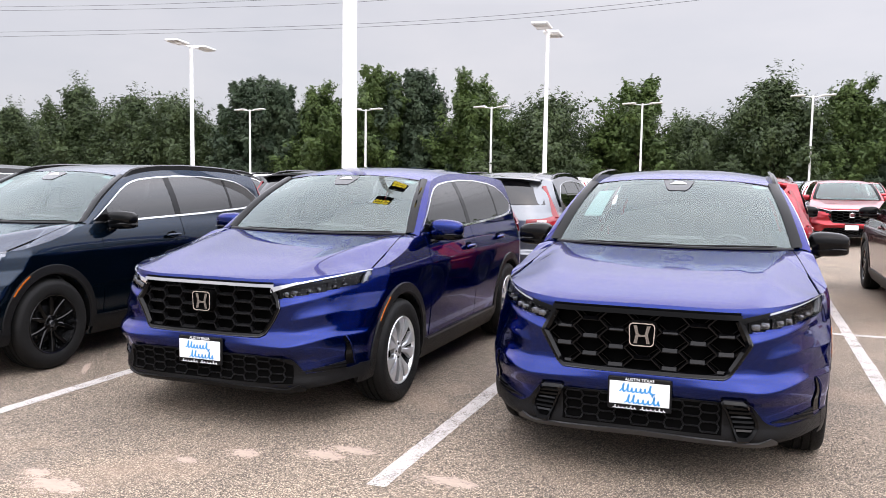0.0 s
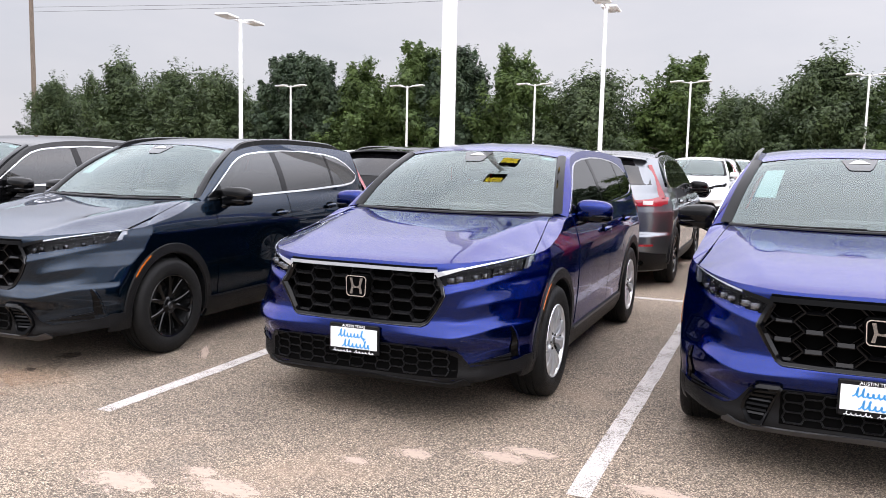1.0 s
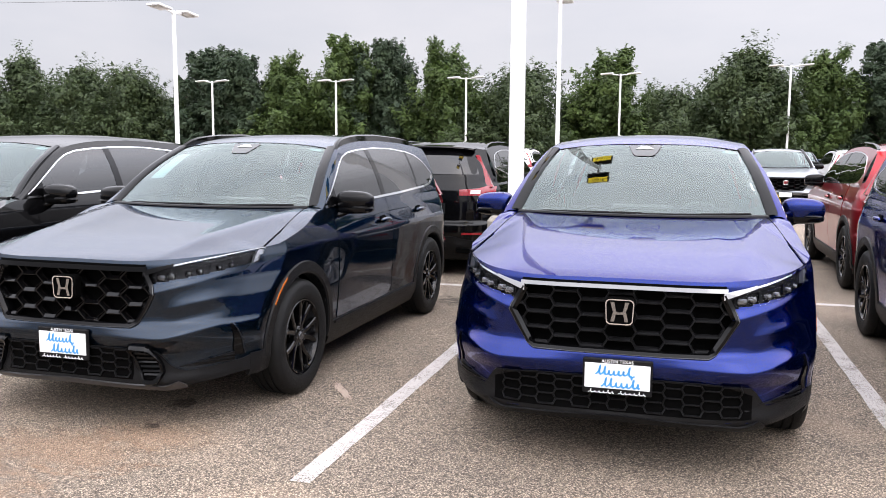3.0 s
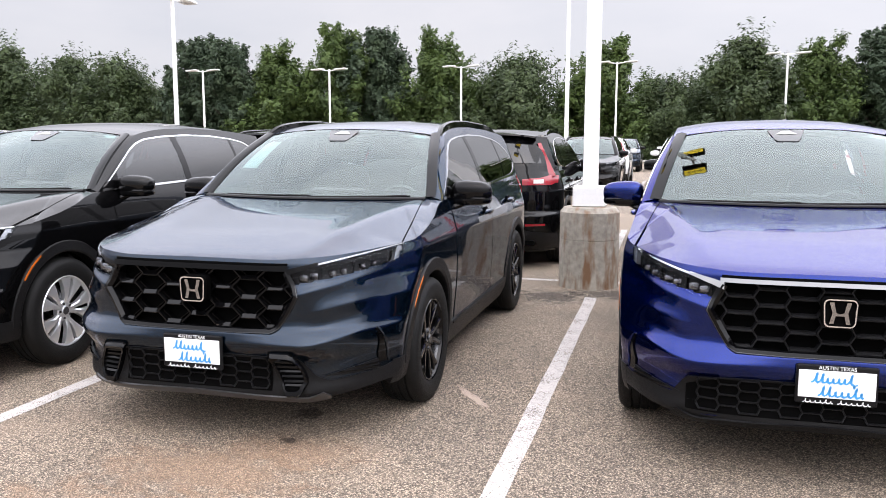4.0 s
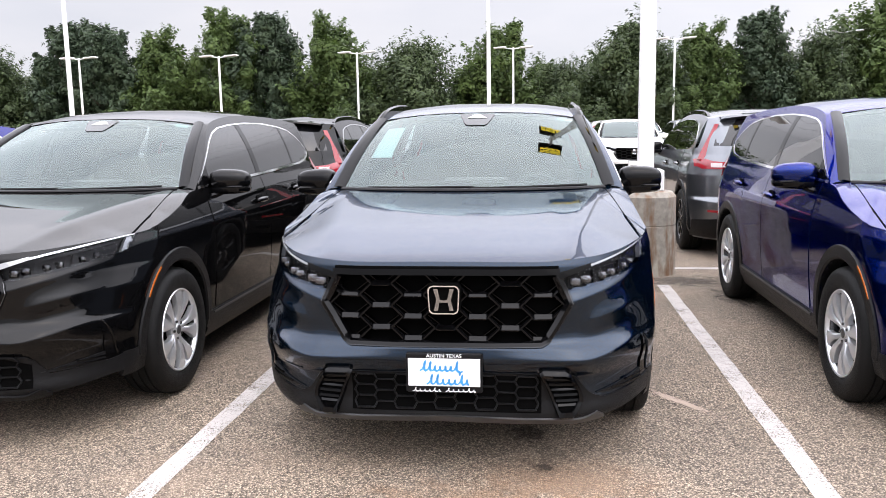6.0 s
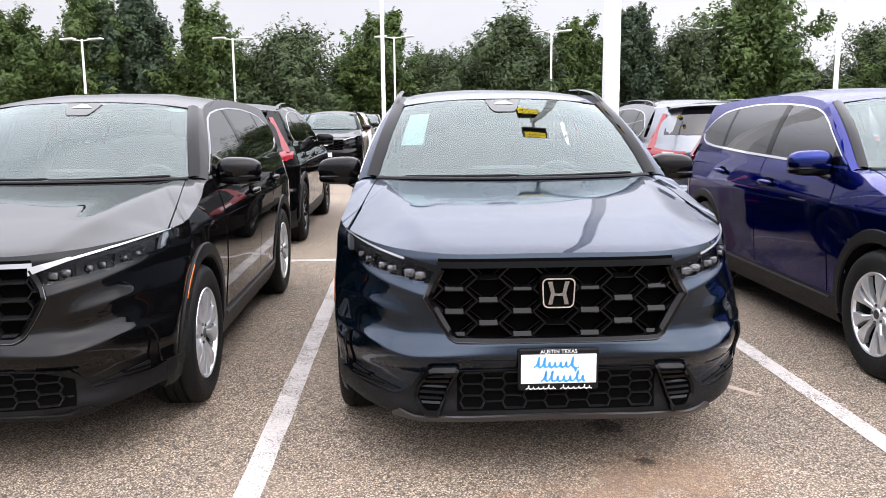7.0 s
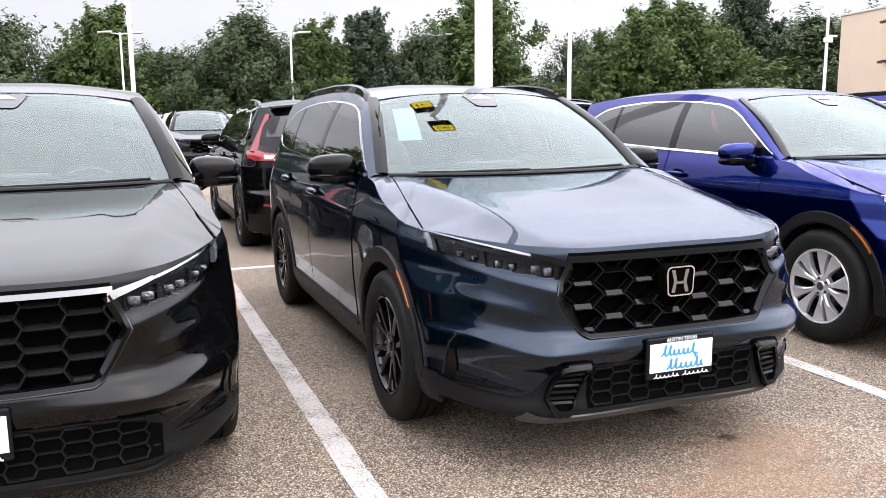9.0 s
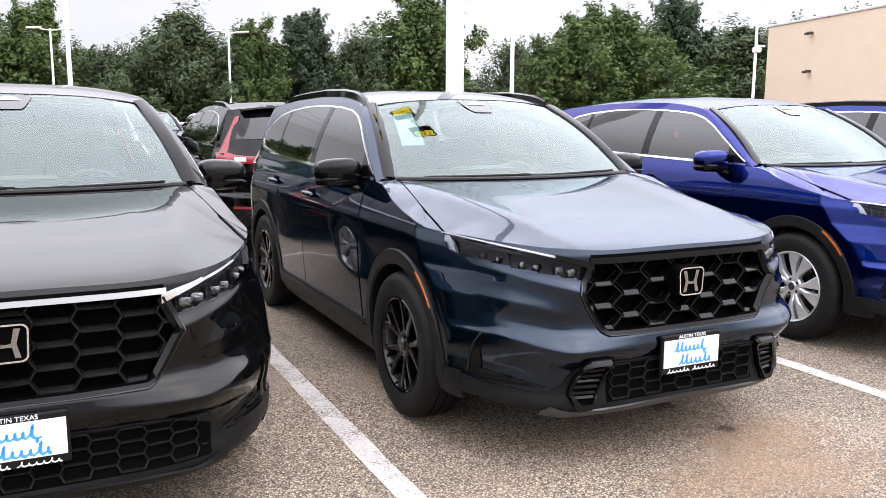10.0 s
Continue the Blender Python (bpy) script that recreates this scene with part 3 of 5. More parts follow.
def number_panel(parent, fine=True):
    """Dealer plate: black holder, white panel with two blue strokes of script, white script below."""
    y0 = -0.022
    holder = part("dealer_plate", box(-0.160, 0.160, y0, y0 + 0.022, 0.392, 0.562, 0.006), PLASTIC, parent, "black plate holder with white dealer panel and blue print")
    if not fine:
        part("panel", box(-0.150, 0.150, y0 - 0.004, y0 + 0.002, 0.422, 0.540, 0.0015), PLATE_WHITE, holder, "white panel")
        return holder
    part("panel", box(-0.150, 0.150, y0 - 0.004, y0 + 0.002, 0.422, 0.540, 0.0015), PLATE_WHITE, holder, "white panel")
    y1 = y0 - 0.006

    def scribble(name, x0, x1, z0, high, peaks, half_wide, mat, lean=0.28):
        """A slanted wavy stroke that stands for script: one swing for each peak."""
        n = len(peaks)
        line = []
        for k in range(n * 8 + 1):
            f = k / 8
            p = peaks[min(int(f), n - 1)]
            up = 0.5 - 0.5 * math.cos(2 * math.pi * f)
            z = z0 + high * p * up
            x = x0 + (x1 - x0) * f / n + lean * (z - z0) + 0.24 * (x1 - x0) / n * math.sin(2 * math.pi * f)
            line.append((x, z))
        rows = []
        for k, (x, z) in enumerate(line):
            (xa, za), (xb, zb) = line[max(k - 1, 0)], line[min(k + 1, len(line) - 1)]
            ln = max(math.hypot(xb - xa, zb - za), 1e-6)
            nx, nz = -(zb - za) / ln, (xb - xa) / ln
            hw = half_wide * (1.0 if zb < za else 0.62)
            rows.append([(x + nx * hw, y1 + 0.003, z + nz * hw), (x + nx * hw, y1, z + nz * hw), (x - nx * hw, y1, z - nz * hw), (x - nx * hw, y1 + 0.003, z - nz * hw)])
        part(name, grid(rows), mat, holder)

    scribble("blue_stroke", -0.100, -0.052, 0.488, 0.044, (1.0, 0.95), 0.0050, PLATE_BLUE)
    scribble("blue_stroke", -0.052, 0.080, 0.488, 0.0225, (1.0, 0.95, 1.0, 1.0, 1.9, -0.7), 0.0050, PLATE_BLUE)
    scribble("blue_stroke", -0.072, -0.022, 0.431, 0.044, (1.0, 1.0), 0.0050, PLATE_BLUE)
    scribble("blue_stroke", -0.020, 0.104, 0.431, 0.0225, (1.0, 1.0, 0.95, 1.9, 1.0), 0.0050, PLATE_BLUE)
    scribble("white_stroke", -0.132, -0.012, 0.400, 0.0095, (1.7, 1.0, 1.0, 1.0, 1.7, 1.0), 0.0023, PLATE_WHITE)
    scribble("white_stroke", 0.006, 0.132, 0.400, 0.0095, (1.7, 1.0, 1.0, 1.0, 1.7, 1.0), 0.0023, PLATE_WHITE)
    txt = bpy.data.curves.new("town_text", "FONT")
    txt.body = "AUSTIN TEXAS"
    txt.size = 0.022
    txt.align_x = "CENTER"
    txt.extrude = 0.0008
    t_ob = new("town_text", txt)
    deps = bpy.context.evaluated_depsgraph_get()
    me = bpy.data.meshes.new_from_object(t_ob.evaluated_get(deps))
    bpy.data.objects.remove(t_ob)
    me.materials.append(PLATE_WHITE)
    town = new("town_text", me)
    town.parent = holder
    town.matrix_local = pose(0, y0 - 0.002, 0.5445, 90)
    return holder


def emblem(parent):
    """Chrome rounded frame with two upright bars and a tie."""
    def rounded(w, h, r, n=5):
        pts = []
        for cx, cz, a0 in ((w - r, h - r, 0), (-w + r, h - r, 90), (-w * 0.94 + r, -h + r, 180), (w * 0.94 - r, -h + r, 270)):
            pts += [(cx + r * math.cos(radians(a0 + 90 * k / n)), cz + r * math.sin(radians(a0 + 90 * k / n))) for k in range(n + 1)]
        return pts
    zc, y0 = 0.782, -0.002
    a, b = rounded(0.066, 0.060, 0.022), rounded(0.0605, 0.0545, 0.0185)
    n = len(a)
    vs = [(x, y0 + 0.02, z + zc) for x, z in a] + [(x, y0, z + zc) for x, z in a] + [(x, y0, z + zc) for x, z in b] + [(x, y0 + 0.012, z + zc) for x, z in b]
    fs = [(r * n + i, r * n + (i + 1) % n, (r + 1) * n + (i + 1) % n, (r + 1) * n + i) for r in range(3) for i in range(n)]
    back = part("emblem", prism([(x, z + zc) for x, z in rounded(0.070, 0.064, 0.024)], 0.05, "y", y0 + 0.012), DARK, parent, "chrome emblem on a gloss black backing")
    part("frame", (vs, fs), CHROME, back)
    for s in (-1, 1):
        part("upright", prism([(s * 0.043, zc + 0.046), (s * 0.025, zc + 0.046), (s * 0.015, zc), (s * 0.024, zc - 0.046), (s * 0.041, zc - 0.046), (s * 0.030, zc)], 0.012, "y", y0 + 0.003), DARK_CHROME, back)
    part("tie", prism([(-0.018, zc - 0.012), (0.018, zc - 0.012), (0.018, zc + 0.002), (0, zc - 0.003), (-0.018, zc + 0.002)], 0.012, "y", y0 + 0.0035), DARK_CHROME, back)


def ellipsoid(c, r, n=16, m=10, p=2.4, shape=None):
    """A soft box: a superellipsoid about c with the half sizes r."""
    rows = []
    sp = lambda v: math.copysign(abs(v) ** (2 / p), v)  # noqa: E731
    for i in range(m + 1):
        t = math.pi * (i / m - 0.5)
        row = []
        for k in range(n + 1):
            a = 2 * math.pi * k / n
            q = (sp(math.cos(t)) * sp(math.cos(a)), sp(math.cos(t)) * sp(math.sin(a)), sp(math.sin(t)))
            if shape:
                q = shape(*q)
            row.append((c[0] + r[0] * q[0], c[1] + r[1] * q[1], c[2] + r[2] * q[2]))
        rows.append(row)
    return grid(rows)


def door_mirror(parent, s, cap_mat, fine=True):
    """Door mirror on its arm; s is the side."""
    def swept(x, y, z):
        o = (x + 1) / 2
        return x, y * (1 - 0.22 * o) + 0.22 * o, z * (1 - 0.16 * o) + (0.05 if z > 0 else -0.02) * (1 - o)
    flip = (lambda vf: vf) if s > 0 else mirrored
    arm = part("door_mirror", flip(tube([(0.845, 1.66, 1.065), (0.90, 1.68, 1.082), (0.955, 1.70, 1.11)], [0.036, 0.03, 0.032], 8, 0.7)), GLOSS, parent)
    part("cap", flip(ellipsoid((0.985, 1.715, 1.168), (0.128, 0.092, 0.078), 20, 12, 3.0, swept)), cap_mat, arm)
    if not fine:
        return
    part("lower_shell", flip(ellipsoid((0.985, 1.718, 1.118), (0.126, 0.091, 0.040), 20, 8, 3.0, swept)), GLOSS, arm)
    part("turn_lamp", flip(ellipsoid((1.03, 1.668, 1.132), (0.062, 0.036, 0.008), 12, 6, 2.4)), HOUSING, arm)
    part("mirror_glass", flip(ellipsoid((0.98, 1.785, 1.155), (0.105, 0.004, 0.055), 16, 8, 3)), CHROME, arm, "mirror glass")
    part("corner_trim", flip(panel(on_cabin, steps(1.545, 1.70, 6), lambda y: 1.146, lambda y: min(dlo_hi(y), 1.146 + (y - 1.52) * 0.75), 3, 0.007, 0.02)), GLOSS, arm)


def head_lamp(parent, s, brow_mat, fine):
    flip = (lambda vf: vf) if s > 0 else mirrored
    xs = [0.458, 0.47, 0.495] + arc_xs(0.52, 0.876, 20, 0.88)
    house = part("headlight", flip(panel(on_front, xs, lambda x: lamp_lo(x) - 0.004, lambda x: lamp_hi(x) + 0.003, 4, -0.034, 0.02)), HOUSING, parent, "slim headlight with dark housing and clear lens")
    part("lens", flip(panel(on_front, xs, lamp_lo, lamp_hi, 6, 0.003, 0.012)), LENS, house)
    if fine:
        part("reflector", flip(panel(on_front, steps(0.515, 0.845, 18), lambda x: lamp_lo(x) + 0.010, lambda x: lamp_lo(x) + 0.058, 4, -0.022, 0.01)), HOUSING, house)
        for x, big in ((0.546, 1.0), (0.592, 1.0), (0.664, 0.86), (0.704, 0.86), (0.766, 0.74), (0.801, 0.74)):
            c = Vector(on_front(x, lamp_lo(x) + 0.011 + 0.020 * big, -0.016))
            part("projector", flip(moved(ellipsoid((0, 0, 0), (0.0225 * big, 0.011, 0.0185 * big), 12, 8, 4.5), Matrix.Translation(c))), REFLECTOR, house, "small clear projector lens")
        for x in (0.622, 0.738):
            part("divider", flip(panel(on_front, steps(x, x + 0.012, 2), lambda x: lamp_lo(x) + 0.004, lambda x: lamp_lo(x) + 0.062, 2, -0.010, 0.02)), HOUSING, house)
        part("inner_bezel", flip(panel(on_front, steps(0.50, 0.85, 14), lambda x: lamp_lo(x) + 0.062, lambda x: lamp_hi(x) - 0.014, 2, -0.014, 0.02)), HOUSING, house)
        part("outer_bezel", flip(panel(on_front, steps(0.856, 0.874, 3), lambda x: lamp_lo(x) + 0.004, lambda x: lamp_hi(x) - 0.004, 2, -0.006, 0.02)), DRL, house)
    part("light_bar", flip(panel(on_front, arc_xs(0.50, 0.868, 22, 0.93), lambda x: lamp_hi(x) - 0.011 + 0.004 * max(0, (x - 0.6) / 0.27), lambda x: lamp_hi(x) - 0.002, 1, 0.006, 0.012)), DRL if brow_mat is GLOSS else CHROME, house)
    part("brow", flip(panel(on_front, [0.458] + steps(0.47, 0.60, 8), lambda x: lamp_hi(x) - 0.030 + 0.13 * (x - 0.458), lambda x: lamp_hi(x) + 0.002, 2, 0.008, 0.014)), brow_mat, house)


def tail_lamp(parent, s):
    flip = (lambda vf: vf) if s > 0 else mirrored
    lamp = part("tail_light", flip(panel(on_tail, steps(0.50, 0.86, 12), lambda x: 0.99 + 0.02 * (x > 0.8), curve((0.50, 1.06), (0.70, 1.075), (0.80, 1.11), (0.86, 1.09)), 4, 0.018, 0.03)), REDLENS, parent, "red tail light that climbs the rear pillar")
    part("reversing_lens", flip(panel(on_tail, steps(0.62, 0.72, 4), lambda x: 1.01, lambda x: 1.055, 2, 0.021, 0.02)), CLEARLENS, lamp)
    # the upright arm beside the rear glass
    rows = []
    for f in steps(0, 1, 8):
        a = Vector(on_tail(0.80, 1.09, 0.012)) * (1 - f) + Vector((0.640, 4.225, 1.475)) * f
        w = 0.045 * (1 - f) + 0.020 * f
        rows.append([a + Vector((-w, 0.0, 0)), a + Vector((-w, 0.022, 0)), a + Vector((w, 0.004, 0)), a + Vector((w, -0.06, 0))])
    part("pillar_lens", flip(grid(rows)), REDLENS, lamp)


def build_car(trim, fine=True):
    """An upright five-door crossover; trim is 'sport' or 'base'."""
    sport = trim == "sport"
    car = new("car")
    body_paint = PAINT["navy"]
    body = part("body", shell(56, 96) if fine else shell(22, 22), body_paint, car, sharp=40)
    bar = GLOSS if sport else CHROME
    # bonnet panel edge: near-black strip for the shade in the wings' shut line
    if fine:
        for flip in (lambda vf: vf, mirrored):
            pts = [(0.865 - 0.115 * f + 0.0 * f, 0.62 + 0.80 * f, 0) for f in steps(0, 1, 24)]
            rows = []
            for x, y, _ in pts:
                rows.append([(x - 0.0022, y, hood_z(x - 0.0022, y) + 0.002), (x + 0.0022, y, hood_z(x + 0.0022, y) + 0.002), (x + 0.0022, y, hood_z(x + 0.0022, y) - 0.004)])
            part("bonnet_gap", flip(grid(rows)), DARK, body)
    # nose
    xs = steps(0, 0.40, 10) + [0.425, 0.45, 0.47, 0.49, 0.51]
    # backing sheet in near-black, for the shaded depth behind the mesh
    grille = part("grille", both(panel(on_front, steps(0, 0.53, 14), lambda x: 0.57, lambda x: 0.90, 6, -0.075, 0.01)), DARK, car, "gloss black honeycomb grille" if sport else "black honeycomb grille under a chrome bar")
    part("grille_mesh", grille_bars(trim), GLOSS if sport else PLASTIC, grille)
    # surround of the opening
    outline = [(0.0, 0.592), (0.20, 0.592), (0.40, 0.596), (0.425, 0.610), (0.47, 0.682), (0.515, 0.762), (0.495, 0.80), (0.46, 0.872)]
    fine_line = []
    for (xa, za), (xb, zb) in zip(outline, outline[1:]):
        fine_line += [(xa + (xb - xa) * k / 4, za + (zb - za) * k / 4) for k in range(4)]
    fine_line.append(outline[-1])
    rows = []
    for k, (x, z) in enumerate(fine_line):
        p, q = fine_line[max(k - 1, 0)], fine_line[min(k + 1, len(fine_line) - 1)]
        dx, dz = q[0] - p[0], q[1] - p[1]
        ln = math.hypot(dx, dz)
        nx, nz = dz / ln, -dx / ln
        w = 0.014 + 0.004 * min(1, max(0, (x - 0.38) / 0.1))
        line = []
        for d, o in ((1.0, -0.012), (1.0, 0.005), (0.0, 0.010), (-0.9, -0.006), (-1.0, -0.06)):
            xx = max(0, x + nx * w * d)
            line.append(on_front(xx, z + nz * w * d, o))
        rows.append(line)
    part("surround", both(grid(rows)), GLOSS, grille)
    rows = []
    for k, (x, z) in enumerate(fine_line[:-4]):
        p, q = fine_line[max(k - 1, 0)], fine_line[min(k + 1, len(fine_line) - 1)]
        dx, dz = q[0] - p[0], q[1] - p[1]
        ln = math.hypot(dx, dz)
        nx, nz = dz / ln, -dx / ln
        rows.append([on_front(max(0, x + nx * w), z + nz * w, o) for w, o in ((0.0155, 0.0), (0.0155, 0.0065), (0.0135, 0.0080), (0.012, 0.002))])
    part("bright_line", both(grid(rows)), SATIN_DARK if sport else SATIN, grille)
    part("top_bar", both(panel(on_front, steps(0, 0.474, 14), lambda x: 0.877 + 0.006 * (not sport), lambda x: 0.902, 2, 0.010, 0.03)), bar, grille)
    # near-black strip for the shaded gap under the bonnet's front edge
    part("bonnet_lip", both(panel(on_front, steps(0, 0.47, 12), lambda x: 0.902, lambda x: 0.914, 1, 0.001, 0.02)), DARK, grille)
    if fine:
        emblem(car)
    else:
        part("emblem", box(-0.062, 0.062, -0.004, 0.03, 0.722, 0.842, 0.02), CHROME, car)
    for s in (1, -1):
        head_lamp(car, s, GLOSS if sport else CHROME, fine)
    # lower bumper
    low_hi = curve((0.0, 0.470), (0.40, 0.470), (0.60, 0.455), (0.66, 0.36), (0.85, 0.372), (0.90, 0.39))
    if sport:
        low_hi = curve((0.0, 0.472), (0.53, 0.472), (0.60, 0.37), (0.66, 0.345), (0.85, 0.368), (0.90, 0.39))
    bumper = part("lower_bumper", both(panel(on_front, arc_xs(0, 0.892, 40, 0.33), lambda x: min(chin(x), 0.30) - 0.004, low_hi, 8, 0.005, 0.03)), PLASTIC, car, "black textured lower bumper")
    lip_mat = SATIN if sport else PLASTIC
    part("chin_trim", both(panel(on_front, steps(0, 0.45, 10) + steps(0.48, 0.66, 6), curve((0, 0.262), (0.45, 0.252), (0.56, 0.240), (0.66, 0.262)), curve((0, 0.286), (0.45, 0.278), (0.56, 0.268), (0.64, 0.296), (0.66, 0.275)), 2, 0.014, 0.012)), lip_mat, bumper)
    # near-black sheet laid on the bumper, for the shade inside the intake
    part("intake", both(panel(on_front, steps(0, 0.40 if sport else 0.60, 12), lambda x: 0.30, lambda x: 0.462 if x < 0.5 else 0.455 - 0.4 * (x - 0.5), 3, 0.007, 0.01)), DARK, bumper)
    mesh_rows = []
    w_lim = 0.40 if sport else 0.60
    for r in range(7):
        z = 0.312 + 0.0245 * r
        for k in range(-9, 10):
            x = 0.170 * (k + 0.5 * (r % 2))
            for p, q in (((x - 0.036, z), (x + 0.036, z)), ((x + 0.036, z), (x + 0.049, z + 0.0245)), ((x - 0.036, z), (x - 0.049, z + 0.0245))):
                if max(abs(p[0]), abs(q[0])) < w_lim and (r < 6 or p[1] == q[1]):
                    mesh_rows.append(bar_between(p, q, 0.004, 0.022, front_y, 0.018))
    part("intake_mesh", join(*mesh_rows), PLASTIC, bumper)
    if sport:
        v_in = curve((0.285, 0.468), (0.31, 0.455), (0.335, 0.447), (0.49, 0.392))
        v_out = curve((0.285, 0.530), (0.31, 0.552), (0.35, 0.568), (0.40, 0.556), (0.49, 0.512))
        on_vent = lambda z, x, off: on_front(x, z, off)  # noqa: E731
        for flip in (lambda vf: vf, mirrored):
            # near-black sheet on the surface, for the shade behind the slats
            vent = part("corner_vent", flip(panel(on_vent, steps(0.285, 0.492, 12), v_in, v_out, 6, 0.010, 0.04)), DARK, bumper, "gloss black corner vent with slats")
            loop = []
            for z in steps(0.300, 0.478, 8):
                loop.append((v_in(z) + 0.004, z))
            for f in (0.15, 0.5, 0.85):
                loop.append((v_in(0.486) + (v_out(0.486) - v_in(0.486)) * f, 0.486))
            for z in steps(0.478, 0.300, 8):
                loop.append((v_out(z) - 0.004, z))
            for f in (0.85, 0.5, 0.15):
                loop.append((v_in(0.288) + (v_out(0.288) - v_in(0.288)) * f, 0.289))
            mx, mz = sum(p[0] for p in loop) / len(loop), sum(p[1] for p in loop) / len(loop)
            rows = []
            for x, z in loop + loop[:1]:
                line = []
                for k, o in ((1.10, 0.0), (1.08, 0.020), (1.02, 0.030), (0.84, 0.028), (0.76, 0.010), (0.75, 0.0)):
                    line.append(on_front(mx + (x - mx) * k, mz + (z - mz) * (1 + (k - 1) * 0.75), o))
                rows.append(line)
            part("vent_frame", flip(grid(rows)), GLOSS, vent)
            for k in range(6 if fine else 0):
                z = 0.322 + 0.025 * k
                xa, xb = v_in(z) + 0.014, v_out(z) - 0.014
                rows = []
                for x in steps(xa, xb, 3):
                    rows.append([on_front(x, z + 0.016, 0.008), on_front(x, z + 0.010, 0.018), on_front(x, z, 0.021), on_front(x, z - 0.004, 0.012)])
                part("slat", flip(grid(rows)), GLOSS, vent)
    # cheek pocket trims
    for flip in (lambda vf: vf, mirrored):
        on_slot = lambda z, y, off: on_side(y, z, off)  # noqa: E731
        slot_in = curve((0.395, 0.330), (0.50, 0.312), (0.58, 0.290))
        slot_out = curve((0.395, 0.385), (0.45, 0.372), (0.56, 0.318), (0.58, 0.300))
        if not fine:
            break
        # gloss black sheet that stands for the shade inside the body-coloured slot
        part("air_slot", flip(panel(on_slot, steps(0.395, 0.578, 12), slot_in, slot_out, 4, 0.007, 0.03)), GLOSS, bumper, "dark upright air slot in the bumper corner")
        edge = [(slot_out(z) + 0.004, z) for z in steps(0.582, 0.395, 12)]
        part("slot_lip", flip(tube([on_side(y, z, 0.006) for y, z in edge], [0.004] + [0.008] * 11 + [0.005], 8)), body_paint, bumper)
        part("pocket_trim", flip(panel(on_front, arc_xs(0.63, 0.83, 12, 0.38), lambda x: 0.368, lambda x: 0.368 + 0.050 * (x - 0.62) / 0.21, 2, 0.008, 0.016)), PLASTIC, bumper)
        for k in (0, 1):
            part("pocket_rib", flip(panel(on_front, arc_xs(0.69 + 0.06 * k, 0.83, 8, 0.39), lambda x: 0.378 + 0.018 * k, lambda x: 0.384 + 0.018 * k, 1, 0.014, 0.01)), GLOSS, bumper)
        part("bumper_return", flip(panel(on_side, steps(0.42, 0.60, 6), lambda y: 0.262, lambda y: 0.388, 4, 0.006, 0.03)), PLASTIC, bumper)
    number_panel(car, fine)
    # wheel arches, sills, wheels
    for flip in (lambda vf: vf, mirrored):
        front_arch = part("front_arch", flip(arch_strip(HUB_F, 0.402, 0.478, -2, 192)), PLASTIC, car, "black wheel arch cladding")
        rows = []
        if not fine:
            part("rear_arch", flip(arch_strip(HUB_R, 0.402, 0.474, -12, 190)), PLASTIC, car, "black wheel arch cladding")
            continue
        for k in range(7):
            a = radians(35 + 25 * k / 6)
            line = []
            for r, o in ((0.459, 0.0), (0.460, 0.0135), (0.471, 0.0125), (0.473, 0.0)):
                line.append(on_side(HUB_F - r * math.cos(a), HUB_Z + r * math.sin(a), o))
            rows.append(line)
        part("side_marker", flip(grid(rows)), AMBER, front_arch, "amber side marker")
        part("rear_arch", flip(arch_strip(HUB_R, 0.402, 0.474, -12, 190)), PLASTIC, car, "black wheel arch cladding")
        sill = part("sill", flip(panel(on_side, steps(1.44, 3.27, 20), lambda y: 0.205, lambda y: 0.365, 4, 0.012, 0.03)), PLASTIC, car, "black sill cladding")
        if fine:
            part("sill_strip", flip(panel(on_side, steps(1.50, 3.22, 12), lambda y: 0.345, lambda y: 0.357, 1, 0.018, 0.01)), SATIN if not sport else PLASTIC, sill)
        if fine:
            for hy in (HUB_F, HUB_R):
                rows = []
                for k in range(19):
                    a = math.pi * k / 18 * 1.15 - 0.24
                    y, z = hy - 0.412 * math.cos(a), HUB_Z + 0.412 * math.sin(a)
                    rows.append([(0.55, y, z), (min(side_x(y, z), 0.9) - 0.012, y, z)])
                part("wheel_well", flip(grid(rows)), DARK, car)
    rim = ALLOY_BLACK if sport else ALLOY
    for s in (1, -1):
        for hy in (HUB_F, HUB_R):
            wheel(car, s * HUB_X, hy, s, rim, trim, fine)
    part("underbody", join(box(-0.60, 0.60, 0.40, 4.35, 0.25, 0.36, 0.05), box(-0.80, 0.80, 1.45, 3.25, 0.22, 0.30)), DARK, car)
    # doors and glass
    for flip, s in ((lambda vf: vf, 1), (mirrored, -1)):
        if fine:
            d_lo = lambda y: max(0.375, HUB_Z + math.sqrt(max(0, 0.478**2 - (y - HUB_R) ** 2)) if y > 3.22 else 0.375)  # noqa: E731
            front_door = part("front_door", flip(panel(on_side, steps(1.56, 2.635, 26), lambda y: 0.375, lambda y: belt(y) - 0.004, 26, 0.004, 0.008)), body_paint, car)
            rear_door = part("rear_door", flip(panel(on_side, steps(2.645, 3.50, 24), d_lo, lambda y: belt(y) - 0.004, 26, 0.004, 0.008)), body_paint, car)
            for door, yy, zz in ((front_door, 2.46, 0.975), (rear_door, 3.36, 1.0)):
                handle = part("handle", flip(moved(ellipsoid((0, 0, 0), (0.024, 0.105, 0.020), 14, 8, 2.6), Matrix.Translation(Vector(on_side(yy, zz, 0.030))))), body_paint, door)
